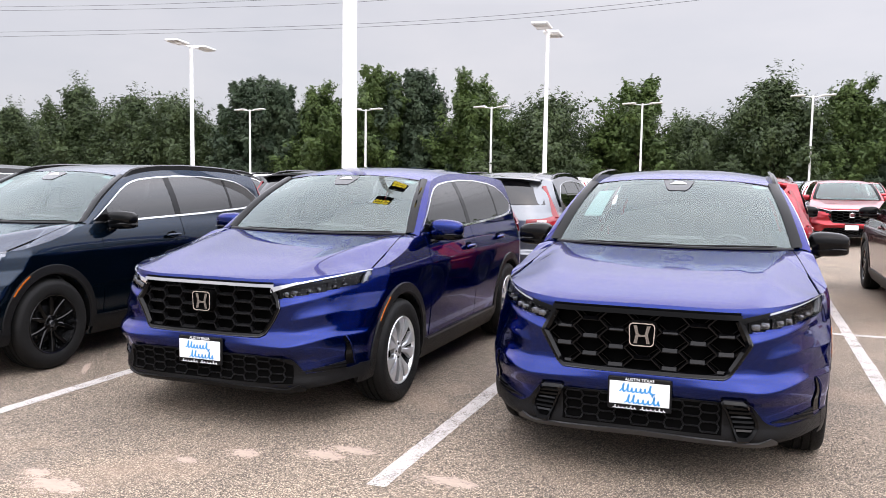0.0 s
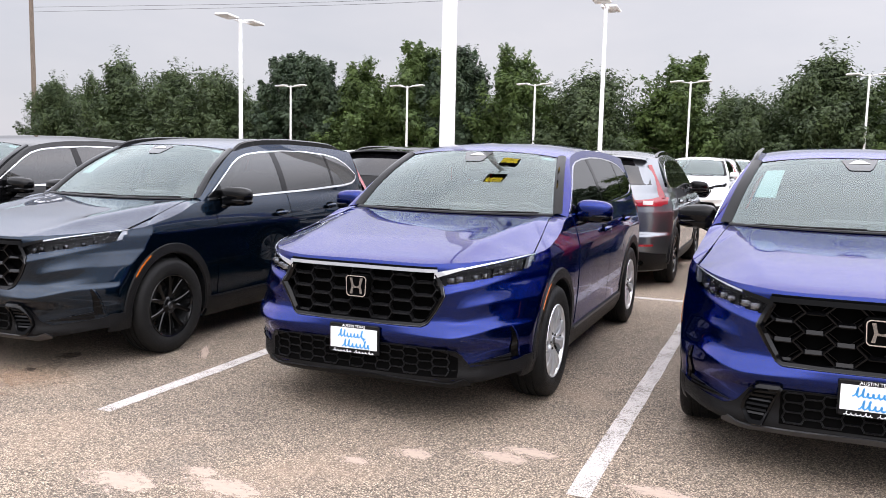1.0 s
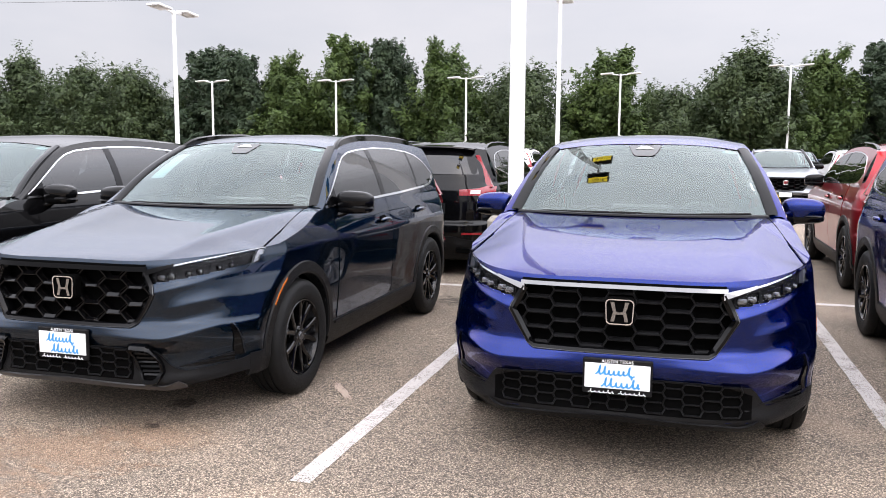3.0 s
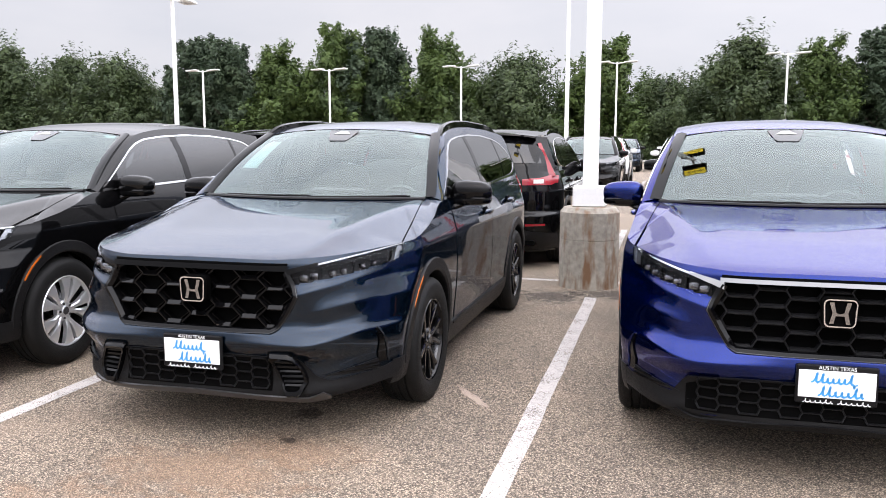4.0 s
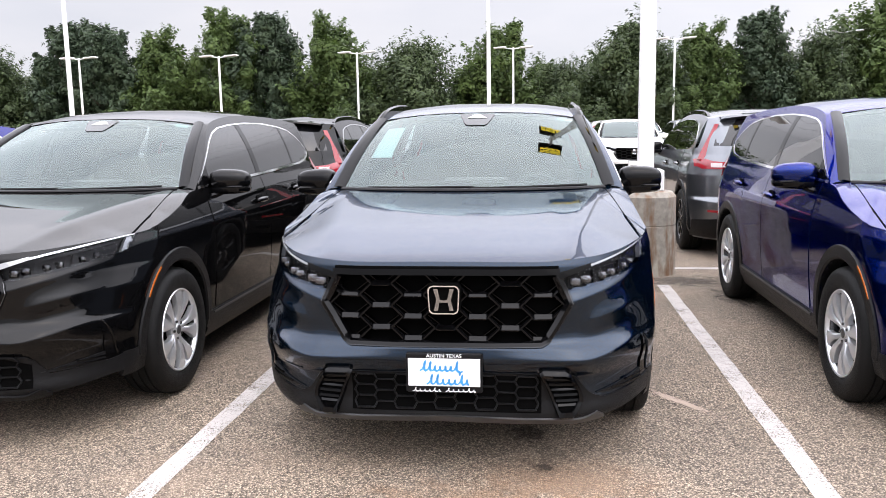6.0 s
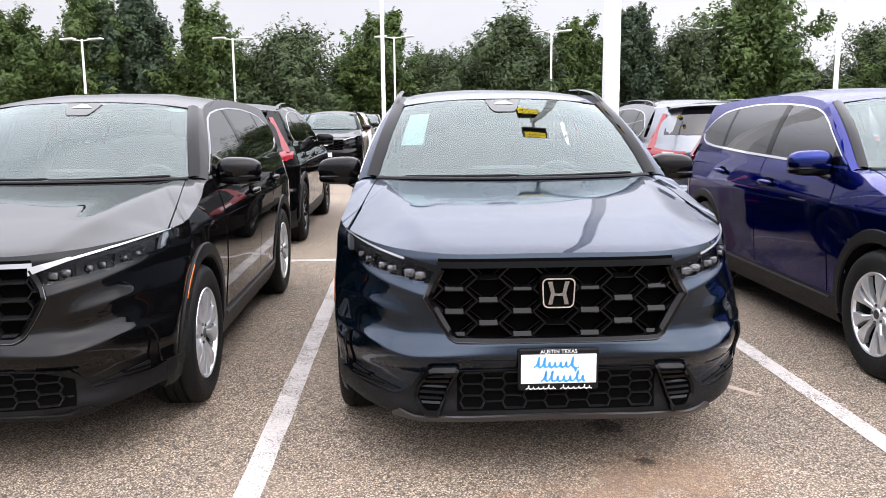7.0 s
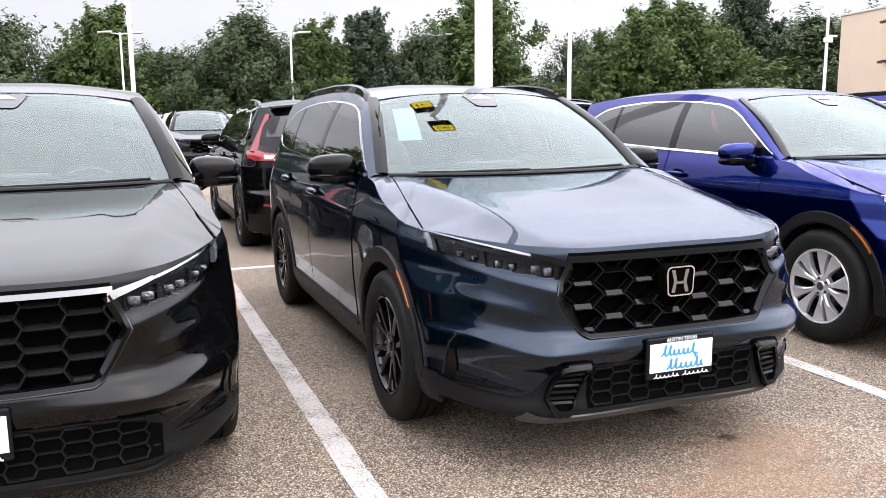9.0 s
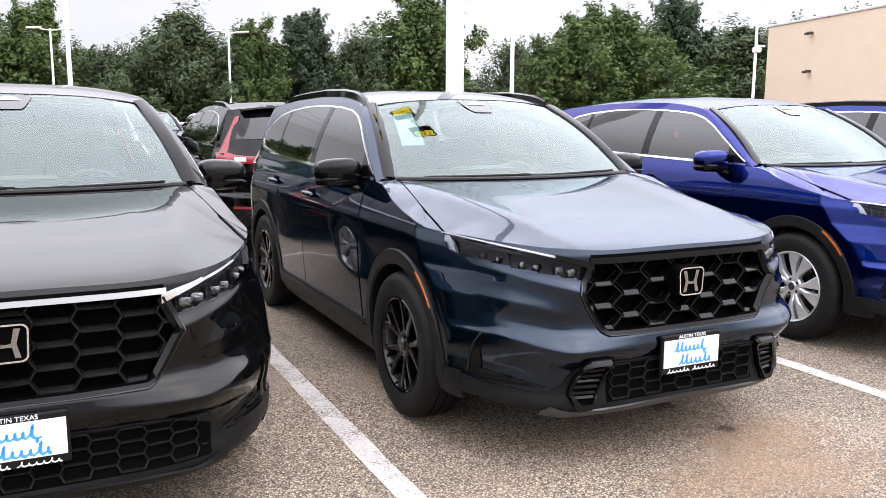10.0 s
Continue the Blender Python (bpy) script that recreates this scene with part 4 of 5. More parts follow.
                # near-black pad that stands for the shade in the body-coloured cup
                part("handle_cup", flip(moved(ellipsoid((0, 0, 0), (0.006, 0.075, 0.045), 14, 8, 2.2), Matrix.Translation(Vector(on_side(yy, zz - 0.002, 0.003))))), DARK, handle)
        for name, ya, yb, g in (("front_side_window", 1.55, 2.585, TINTED), ("rear_side_window", 2.665, 3.50, PRIVACY), ("quarter_window", 3.535, 4.022, PRIVACY)):
            part(name, flip(panel(on_cabin, steps(ya, yb, 16), dlo_lo, dlo_hi, 6, 0.003, 0.006)), g, car)
        trims = [
            panel(on_cabin, steps(1.515, 4.03, 60), lambda y: dlo_lo(y) - 0.020, lambda y: dlo_lo(y) - 0.003, 1, 0.009, 0.016),
            panel(on_cabin, steps(1.52, 4.03, 60), lambda y: dlo_hi(y) + 0.002, lambda y: dlo_hi(y) + 0.012, 1, 0.004, 0.007),
        ]
        part("window_trim", flip(join(*trims)), CHROME, car, "chrome strip round the side windows")
        posts = [panel(on_cabin, steps(2.585, 2.668, 3), dlo_lo, dlo_hi, 4, 0.005, 0.012), panel(on_cabin, steps(3.50, 3.537, 2), dlo_lo, dlo_hi, 4, 0.005, 0.012)]
        for post in posts:
            part("door_post", flip(post), GLOSS, car)
        door_mirror(car, s, GLOSS if sport else body_paint, fine)
        tail_lamp(car, s)
        if sport:
            pts = []
            for y in steps(2.06, 3.95, 24):
                f = (y - 2.06) / 1.89
                lift = 0.038 * min(1, math.sin(math.pi * min(max(f, 0.0), 1)) * 3.2)
                x = cabin_x(y, eaves(y)) - 0.035
                pts.append((x, y, roof_z(x, y) + lift - 0.004))
            rows = []
            for p in pts:
                p = Vector(p)
                foot = roof_z(p.x, p.y) - 0.01
                rows.append([(p.x - 0.022, p.y, foot), (p.x - 0.018, p.y, p.z + 0.004), (p.x, p.y, p.z + 0.012), (p.x + 0.018, p.y, p.z + 0.002), (p.x + 0.026, p.y, foot - 0.012)])
            part("roof_rail", flip(grid(rows)), GLOSS, car, "black roof rail")
    # windscreen
    sheet = grid([[tuple(screen(a, f)) for a in steps(-1, 1, 20)] for f in steps(0.02, 0.985, 10)])
    ws = part("windscreen", sheet, WINDSCREEN, car, "clear windscreen that mirrors the sky")
    ws.visible_shadow = False
    border = []
    for a0, a1, f0, f1 in ((-1, 1, 0.0, 0.105), (-1, 1, 0.955, 1.0), (-1, -0.965, 0, 1), (0.965, 1, 0, 1)):
        border.append(grid([[tuple(screen(a, f) + Vector((0, 0.004, -0.004))) for a in steps(a0, a1, 16)] for f in steps(f0, f1, 8)]))
    stick = (-0.88, -0.70, 0.36, 0.80)
    if sport and fine:
        part("price_sheet", grid([[tuple(screen(a, f) + Vector((0, 0.004, -0.004))) for a in steps(stick[0], stick[1], 5)] for f in steps(stick[2], stick[3], 8)]), PAPER, ws, "pale paper price sheet inside the glass")
    part("ceramic_border", join(*border), GLOSS, ws, "black border of the windscreen")
    # moulding widened in black over the painted pillar, for its dark reflection
    for s in (-1, 1):
        rows = []
        for f in steps(0.0, 1.0, 12):
            p = screen(s * 0.985, f)
            rows.append([p + Vector((s * dx, 0, dz)) for dx, dz in ((-0.006, -0.004), (0.0, 0.010), (0.032, 0.017), (0.064, 0.008), (0.068, -0.014))])
        part("screen_moulding", grid(rows), GLOSS, ws)
    part("cowl", tube([screen(a, 0.0) + Vector((0, -0.022, 0.002)) for a in steps(-0.985, 0.985, 20)], 0.028, 8, 0.42), PLASTIC, car, "black plastic cowl under the windscreen")
    if fine:
        rows = []
        for f in steps(0.77, 0.965, 8):
            w = curve((0.77, 0.085), (0.80, 0.115), (0.90, 0.155), (0.965, 0.18))(f)
            rows.append([tuple(screen(a, f) + Vector((0, -0.003, 0.003))) for a in steps(-w, w, 6)])
        part("sensor_housing", grid(rows), SENSOR, ws, "black sensor housing behind the glass")
        rows = [[tuple(screen(a, f) + Vector((0, -0.005, 0.005))) for a in steps(-0.035 - 1.1 * (0.945 - f), 0.035 + 1.1 * (0.945 - f), 4)] for f in steps(0.885, 0.945, 3)]
        part("sensor_window", grid(rows), LINER, ws, "pale sensor window")
        part("inspection_label", grid([[tuple(screen(a, f) + Vector((0, 0.003, -0.003))) for a in steps(0.80, 0.93, 4)] for f in steps(0.90, 0.955, 2)]), PAPER, ws, "small white inspection label")
        for x0, x1, yy in ((-0.60, 0.02, 0.0), (0.02, 0.66, 0.012)):
            blade = [tuple(screen(x0 / 0.765 + (x1 - x0) / 0.765 * f, 0.006 + 0.012 * f) + Vector((0, -0.010 - yy * 0.5, 0.010))) for f in steps(0, 1, 10)]
            part("wiper", tube(blade, 0.007, 6), PLASTIC, car)
    # rear: glass, spoiler, bumper, plate
    rear_rows = []
    for f in steps(0.06, 0.94, 8):
        row = []
        for a in steps(-1, 1, 12):
            lo_p = Vector((0.70 * a, tail_y(0.70 * a, 1.215), 1.215))
            hi_p = Vector((0.575 * a, 4.27 - 0.13 * a * a, roof_z(0.575 * a, 4.10) - 0.01))
            row.append(tuple(lo_p + (hi_p - lo_p) * f + Vector((0, 0.03 * math.sin(math.pi * f) + 0.008, 0.004))))
        rear_rows.append(row)
    part("rear_window", grid(rear_rows), GLASS_REAR, car, "dark privacy glass in the tailgate")
    sp = []
    for a in steps(-1, 1, 14):
        x = 0.60 * a
        yb = 4.30 - 0.13 * a * a
        z = roof_z(x, 4.05)
        sp.append([(x, yb - 0.18, z + 0.002), (x, yb + 0.09, z - 0.012), (x, yb + 0.10, z - 0.03), (x, yb + 0.02, z - 0.06)])
    part("spoiler", grid(sp), body_paint, car)
    rear_bumper = part("rear_bumper", both(panel(on_tail, steps(0, 0.88, 18), lambda x: 0.22, curve((0, 0.50), (0.45, 0.50), (0.6, 0.46), (0.88, 0.42)), 5, 0.012, 0.02)), PLASTIC, car, "black lower rear bumper")
    for flip in (lambda vf: vf, mirrored):
        part("reflector", flip(panel(on_tail, steps(0.55, 0.76, 5), lambda x: 0.52, lambda x: 0.545, 1, 0.008, 0.012)), REDLENS, rear_bumper)
        if fine:
            tip = [(0.50, 0.30), (0.66, 0.30), (0.69, 0.33), (0.66, 0.37), (0.50, 0.37), (0.47, 0.33)]
            part("exhaust_trim", flip(prism(tip, 0.02, "y", 4.655)), CHROME, rear_bumper)
            # near-black face for the shade inside the exhaust tip
            inner = [(0.505, 0.308), (0.655, 0.308), (0.678, 0.333), (0.655, 0.362), (0.505, 0.362), (0.482, 0.333)]
            part("exhaust_opening", flip(prism(inner, 0.02, "y", 4.658)), DARK, rear_bumper)
    part("rear_plate", box(-0.155, 0.155, 4.60, 4.635, 0.78, 0.94, 0.006), PLATE_WHITE, car, "white dealer plate")
    part("rear_badge", box(-0.05, 0.05, 4.60, 4.628, 1.04, 1.12, 0.012), CHROME, car)
    if fine:
        # cabin
        floor_z = 0.36
        part("cabin_floor", join(box(-0.78, 0.78, 1.2, 4.2, floor_z, floor_z + 0.04), box(-0.78, 0.78, 1.2, 1.26, floor_z, 1.02)), SEAT, car)
        part("dashboard", join(box(-0.74, 0.74, 1.42, 1.92, 0.86, 1.07, 0.05), box(-0.20, 0.20, 1.80, 1.90, 1.05, 1.17, 0.015)), DASH, car)
        for x in (-0.37, 0.37):
            seat = part("front_seat", join(ellipsoid((x, 2.55, 0.66), (0.25, 0.27, 0.10), 16, 8, 3.4), moved(ellipsoid((0, 0, 0.32), (0.24, 0.085, 0.34), 16, 10, 3.4), pose(x, 2.78, 0.66, -14))), SEAT, car)
            part("headrest", moved(ellipsoid((0, 0, 0.78), (0.13, 0.06, 0.10), 14, 8, 3), pose(x, 2.78, 0.66, -14)), SEAT, seat)
        part("rear_seat", join(ellipsoid((0, 3.40, 0.68), (0.66, 0.26, 0.10), 16, 8, 3.6), moved(ellipsoid((0, 0, 0.34), (0.66, 0.09, 0.36), 18, 10, 3.6), pose(0, 3.66, 0.66, -18))), SEAT, car)
        ring = lathe([(0.165, -0.014), (0.182, -0.008), (0.187, 0.0), (0.182, 0.008), (0.165, 0.014), (0.160, 0.0), (0.165, -0.014)], 28, "z")
        steer = moved(join(ring, box(-0.165, 0.165, -0.03, 0.03, -0.012, 0.012, 0.006), box(-0.07, 0.07, -0.06, 0.06, -0.02, 0.025, 0.015), box(-0.02, 0.02, -0.16, 0.0, -0.01, 0.01, 0.004)), pose(0.37, 2.02, 1.02, 62))
        part("steering_wheel", steer, DASH, car)
        rows = [[(a * cabin_x(y, eaves(y)) * 0.96, y, roof_z(a * 0.6, y) - 0.035) for a in steps(-1, 1, 8)] for y in steps(2.10, 4.05, 10)]
        part("headliner", grid(rows), LINER, car)
        part("rear_view_mirror", ellipsoid((0, 2.03, 1.445), (0.12, 0.02, 0.035), 14, 8, 3), GLOSS, car)
    return car


SENSOR = material("dark_grey_sensor_housing", (0.03, 0.033, 0.034), 0.04, 0, 0, 30, 0.1, spec=0.7)
SATIN_DARK = material("dark_satin_trim_and_barrel_shade", (0.06, 0.062, 0.066), 0.22, 0.7, 0.4, 9, 0.08)
GLASS_REAR = material("dark_rear_glass", (0.004, 0.004, 0.005), 0.03, 0, 0.5)


def repaint(car, color):
    """Gives one car its own paint, on its own material slots."""
    for ob in car.children_recursive:
        for slot in ob.material_slots:
            if slot.material and slot.material.name.startswith("paint_"):
                slot.link = "OBJECT"
                slot.material = PAINT[color]
    return car

# ---- ground ----


def ground_material():
    """Worn asphalt: pale and dark grit, tan dust patches, long stains."""
    m = bpy.data.materials.new("worn_asphalt")
    m.use_nodes = True
    n, l = m.node_tree.nodes, m.node_tree.links
    b = n["Principled BSDF"]
    tc = n.new("ShaderNodeTexCoord")

    def nz(scale, detail=5, rough=0.6, vec=None):
        t = n.new("ShaderNodeTexNoise")
        t.inputs["Scale"].default_value = scale
        t.inputs["Detail"].default_value = detail
        t.inputs["Roughness"].default_value = rough
        l.new(vec or tc.outputs["Object"], t.inputs["Vector"])
        return t.outputs["Fac"]

    def ramp(fac, a, ca, z, cz):
        r = n.new("ShaderNodeValToRGB")
        r.color_ramp.elements[0].position, r.color_ramp.elements[0].color = a, (*ca, 1)
        r.color_ramp.elements[1].position, r.color_ramp.elements[1].color = z, (*cz, 1)
        l.new(fac, r.inputs["Fac"])
        return r.outputs["Color"]

    def mix(fac, a, c, kind="MIX"):
        x = n.new("ShaderNodeMixRGB")
        x.blend_type = kind
        if isinstance(fac, float):
            x.inputs[0].default_value = fac
        else:
            l.new(fac, x.inputs[0])
        l.new(a, x.inputs[1])
        if isinstance(c, tuple):
            x.inputs[2].default_value = (*c, 1)
        else:
            l.new(c, x.inputs[2])
        return x.outputs["Color"]

    g4 = n.new("ShaderNodeValToRGB")
    for pos, col in ((0.45, (0.115, 0.098, 0.082)), (0.56, (0.25, 0.208, 0.17))):
        el = g4.color_ramp.elements.new(pos)
        el.color = (*col, 1)
    g4.color_ramp.elements[0].position, g4.color_ramp.elements[0].color = 0.31, (0.02, 0.018, 0.016, 1)
    g4.color_ramp.elements[3].position, g4.color_ramp.elements[3].color = 0.70, (0.72, 0.64, 0.55, 1)
    l.new(nz(200, 3, 0.85), g4.inputs["Fac"])
    grit = g4.outputs["Color"]
    stones = n.new("ShaderNodeTexVoronoi")
    stones.inputs["Scale"].default_value = 125
    l.new(tc.outputs["Object"], stones.inputs["Vector"])
    grains = ramp(stones.outputs["Color"], 0.22, (0.012, 0.011, 0.010), 0.90, (0.66, 0.585, 0.50))
    base = mix(0.5, grit, grains)
    pits = ramp(stones.outputs["Distance"], 0.30, (1.22, 1.22, 1.22), 0.62, (0.42, 0.42, 0.42))
    base = mix(1.0, base, pits, "MULTIPLY")
    broad = ramp(nz(0.55, 6), 0.35, (0.94, 0.87, 0.79), 0.7, (1.52, 1.38, 1.21))
    base = mix(1.0, base, broad, "MULTIPLY")
    dust = ramp(nz(0.9, 8, 0.65), 0.52, (0, 0, 0), 0.74, (0.38, 0.38, 0.38))
    base = mix(dust, base, (0.40, 0.29, 0.21))
    scuff = ramp(nz(2.6, 9, 0.7), 0.62, (0, 0, 0), 0.74, (0.42, 0.42, 0.42))
    base = mix(scuff, base, (0.40, 0.345, 0.29))
    mp = n.new("ShaderNodeMapping")
    mp.inputs["Scale"].default_value = (1.4, 0.35, 1)
    l.new(tc.outputs["Object"], mp.inputs["Vector"])
    stain = ramp(nz(1.1, 6, 0.6, mp.outputs["Vector"]), 0.60, (0, 0, 0), 0.80, (0.45, 0.45, 0.45))
    base = mix(stain, base, (0.09, 0.085, 0.08))
    l.new(base, b.inputs["Base Color"])
    b.inputs["Roughness"].default_value = 0.85
    bp = n.new("ShaderNodeBump")
    bp.inputs["Strength"].default_value = 0.8
    bp.inputs["Distance"].default_value = 0.008
    l.new(stones.outputs["Distance"], bp.inputs["Height"])
    bp2 = n.new("ShaderNodeBump")
    bp2.inputs["Strength"].default_value = 0.4
    bp2.inputs["Distance"].default_value = 0.008
    l.new(nz(60, 4), bp2.inputs["Height"])
    l.new(bp.outputs["Normal"], bp2.inputs["Normal"])
    l.new(bp2.outputs["Normal"], b.inputs["Normal"])
    return m


def worn_paint(name, color, keep=0.40):
    """Road paint, cracked and worn through to the asphalt in spots."""
    m = material(name, color, 0.75, 0, 0, 1.5, 0.10, 0.4, 120)
    n, l = m.node_tree.nodes, m.node_tree.links
    b, out = n["Principled BSDF"], n["Material Output"]
    tc = n.new("ShaderNodeTexCoord")
    t = n.new("ShaderNodeTexNoise")
    t.inputs["Scale"].default_value = 120
    t.inputs["Detail"].default_value = 3
    t.inputs["Roughness"].default_value = 0.75
    l.new(tc.outputs["Object"], t.inputs["Vector"])
    r = n.new("ShaderNodeValToRGB")
    r.color_ramp.elements[0].position = keep - 0.03
    r.color_ramp.elements[1].position = keep + 0.03
    low = n.new("ShaderNodeTexNoise")
    low.inputs["Scale"].default_value = 4.5
    low.inputs["Detail"].default_value = 4
    l.new(tc.outputs["Object"], low.inputs["Vector"])
    sway = n.new("ShaderNodeMath")
    sway.operation = "MULTIPLY_ADD"
    sway.inputs[1].default_value = 0.42
    l.new(low.outputs["Fac"], sway.inputs[0])
    shift = n.new("ShaderNodeMath")
    shift.operation = "SUBTRACT"
    shift.inputs[1].default_value = 0.21
    l.new(t.outputs["Fac"], shift.inputs[0])
    l.new(shift.outputs[0], sway.inputs[2])
    l.new(sway.outputs[0], r.inputs["Fac"])
    wob = n.new("ShaderNodeTexNoise")
    wob.inputs["Scale"].default_value = 9
    wob.inputs["Detail"].default_value = 5
    l.new(tc.outputs["Object"], wob.inputs["Vector"])
    warp = n.new("ShaderNodeMixRGB")
    warp.inputs[0].default_value = 0.09
    l.new(tc.outputs["Object"], warp.inputs[1])
    l.new(wob.outputs["Color"], warp.inputs[2])
    vor = n.new("ShaderNodeTexVoronoi")
    vor.feature = "DISTANCE_TO_EDGE"
    vor.inputs["Scale"].default_value = 15
    l.new(warp.outputs[0], vor.inputs["Vector"])
    gap = n.new("ShaderNodeMapRange")
    gap.inputs["From Min"].default_value = -0.09
    gap.inputs["From Max"].default_value = 0.035
    l.new(vor.outputs["Distance"], gap.inputs["Value"])
    both_f = n.new("ShaderNodeMath")
    both_f.operation = "MULTIPLY"
    l.new(r.outputs["Color"], both_f.inputs[0])
    l.new(gap.outputs[0], both_f.inputs[1])
    mix = n.new("ShaderNodeMixShader")
    tr = n.new("ShaderNodeBsdfTransparent")
    l.new(both_f.outputs[0], mix.inputs[0])
    l.new(tr.outputs[0], mix.inputs[1])
    l.new(b.outputs[0], mix.inputs[2])
    l.new(mix.outputs[0], out.inputs["Surface"])
    return m


ASPHALT = ground_material()
LINE = worn_paint("worn_white_line", (0.49, 0.455, 0.43), 0.42)
FLASH = material("pale_metal_coping", (0.6, 0.6, 0.58), 0.5, 0.3, 0, 3, 0.08)
CONCRETE = material("stained_concrete", (0.30, 0.275, 0.24), 0.85, 0, 0, 2.4, 0.30, 0.5, 40)
KERB = material("kerb_concrete", (0.42, 0.40, 0.36), 0.85, 0, 0, 2, 0.2, 0.4, 40)
POLE_WHITE = material("white_pole_paint", (0.78, 0.78, 0.77), 0.45, 0, 0.1, 3, 0.05)
GRASS = material("grass", (0.075, 0.115, 0.03), 0.9, 0, 0, 1.2, 0.35, 0.8, 30)
HEAD_GREY = material("lamp_head_grey", (0.045, 0.045, 0.045), 0.5, 0.2, 0, 5, 0.1)
LED = glow("led_cells", (1.0, 0.72, 0.06), 2.2)

ground_rows = []
for gy in (-900, -40, 0, 20, 57, 120, 900):
    ground_rows.append([(gx, gy, 0.0) for gx in (-900, -60, 0, 60, 900)])
ground = part("ground", grid(ground_rows), ASPHALT)
tagged(ground, "worn grey asphalt of a large car park", "ground", kind="structure")


def stripe(name, x0, x1, y0, y1, label):
    """A painted line with slightly ragged edges, laid on the asphalt."""
    rng = random.Random(hash((round(x0, 2), round(y0, 2))) % 1000)
    long_y = (y1 - y0) > (x1 - x0)
    n = max(4, int((y1 - y0 if long_y else x1 - x0) / 0.25))
    rows = []
    for k in range(n + 1):
        f = k / n
        e0, e1 = rng.uniform(-0.004, 0.004), rng.uniform(-0.004, 0.004)
        if long_y:
            y = y0 + (y1 - y0) * f
            rows.append([(x0 + e0, y, 0.004), (x1 + e1, y, 0.004)])
        else:
            x = x0 + (x1 - x0) * f
            rows.append([(x, y0 + e0, 0.004), (x, y1 + e1, 0.004)])
    ob = part(name, grid(rows), LINE)
    return tagged(ob, label, "parking line", "parking lines", "structure")


SLOT = 2.80
for k in range(-4, 6):
    x = {0: 0.05, 1: 2.87, -1: -2.72}.get(k, SLOT * k)
    stripe("parking_line", x - 0.055, x + 0.055, 0.0, 5.59 if k else 4.73, "worn white parking line on the asphalt")
    stripe("parking_line", x - 0.055, x + 0.055, 5.70, 11.1, "worn white parking line on the asphalt")
stripe("parking_line", -12.0, 14.5, 5.59, 5.70, "white line between the two rows of stalls")
for k in range(-9, 13):
    x = SLOT * k + (0.0 if k > 0 else -0.1)
    stripe("parking_line", x - 0.055, x + 0.055, 18.3, 29.3, "worn white parking line on the asphalt")



def stain_material(name, color, keep, scale):
    """A blotch with a ragged, broken edge that thins out."""
    m = material(name, color, 0.85, 0, 0, 6, 0.15)
    n, l = m.node_tree.nodes, m.node_tree.links
    b, out = n["Principled BSDF"], n["Material Output"]
    tc = n.new("ShaderNodeTexCoord")
    t = n.new("ShaderNodeTexNoise")
    t.inputs["Scale"].default_value = scale
    t.inputs["Detail"].default_value = 9
    t.inputs["Roughness"].default_value = 0.75
    l.new(tc.outputs["Object"], t.inputs["Vector"])
    ln = n.new("ShaderNodeVectorMath")
    ln.operation = "LENGTH"
    l.new(tc.outputs["Object"], ln.inputs[0])
    edge = n.new("ShaderNodeMath")
    edge.operation = "MULTIPLY_ADD"
    edge.inputs[1].default_value = 3.4
    l.new(t.outputs["Fac"], edge.inputs[0])
    fall = n.new("ShaderNodeMath")
    fall.operation = "SUBTRACT"
    fall.inputs[0].default_value = -0.55
    l.new(ln.outputs["Value"], fall.inputs[1])
    l.new(fall.outputs[0], edge.inputs[2])
    r = n.new("ShaderNodeMapRange")
    r.inputs["From Min"].default_value = 0.35
    r.inputs["From Max"].default_value = 0.75
    r.inputs["To Max"].default_value = keep
    l.new(edge.outputs[0], r.inputs["Value"])
    mix = n.new("ShaderNodeMixShader")
    tr = n.new("ShaderNodeBsdfTransparent")
    l.new(r.outputs[0], mix.inputs[0])
    l.new(tr.outputs[0], mix.inputs[1])
    l.new(b.outputs[0], mix.inputs[2])
    l.new(mix.outputs[0], out.inputs["Surface"])
    return m


DUST = stain_material("pale_dust", (0.47, 0.37, 0.30), 0.70, 3.0)
CLAY = stain_material("orange_clay_dust", (0.36, 0.235, 0.15), 0.36, 4.0)
OIL = stain_material("dark_oil", (0.025, 0.02, 0.017), 0.55, 3.0)


def blotch(x, y, w, h, mat, label, level):
    """A flat blotch; its own coordinates run to about one at its rim."""
    rng = random.Random(int(1000 * (x + 20) + 77 * y))
    n = 28
    pts = [(1.0 * (0.8 + 0.2 * rng.random()) * math.cos(2 * math.pi * k / n), (0.8 + 0.2 * rng.random()) * math.sin(2 * math.pi * k / n), 0) for k in range(n)]
    ob = part("stain", (pts, [tuple(range(n))]), mat)
    ob.matrix_basis = Matrix.Translation((x, y, level)) @ Matrix.Diagonal((w, h, 1, 1))
    return tagged(ob, label, "ground stain", "stains on the asphalt", "structure")


for k, (x, y, w, h) in enumerate(((2.40, 0.32, 0.22, 0.13), (2.52, 0.45, 0.24, 0.11), (1.98, 0.17, 0.15, 0.13), (1.38, -0.60, 0.30, 0.15), (1.16, -0.50, 0.14, 0.10), (0.90, -0.74, 0.30, 0.18), (1.75, -0.05, 0.12, 0.08), (3.2, 0.2, 0.25, 0.12))):
    blotch(x, y, w, h, DUST, "pale sandy patch on the asphalt", 0.0015 + 0.0001 * k)
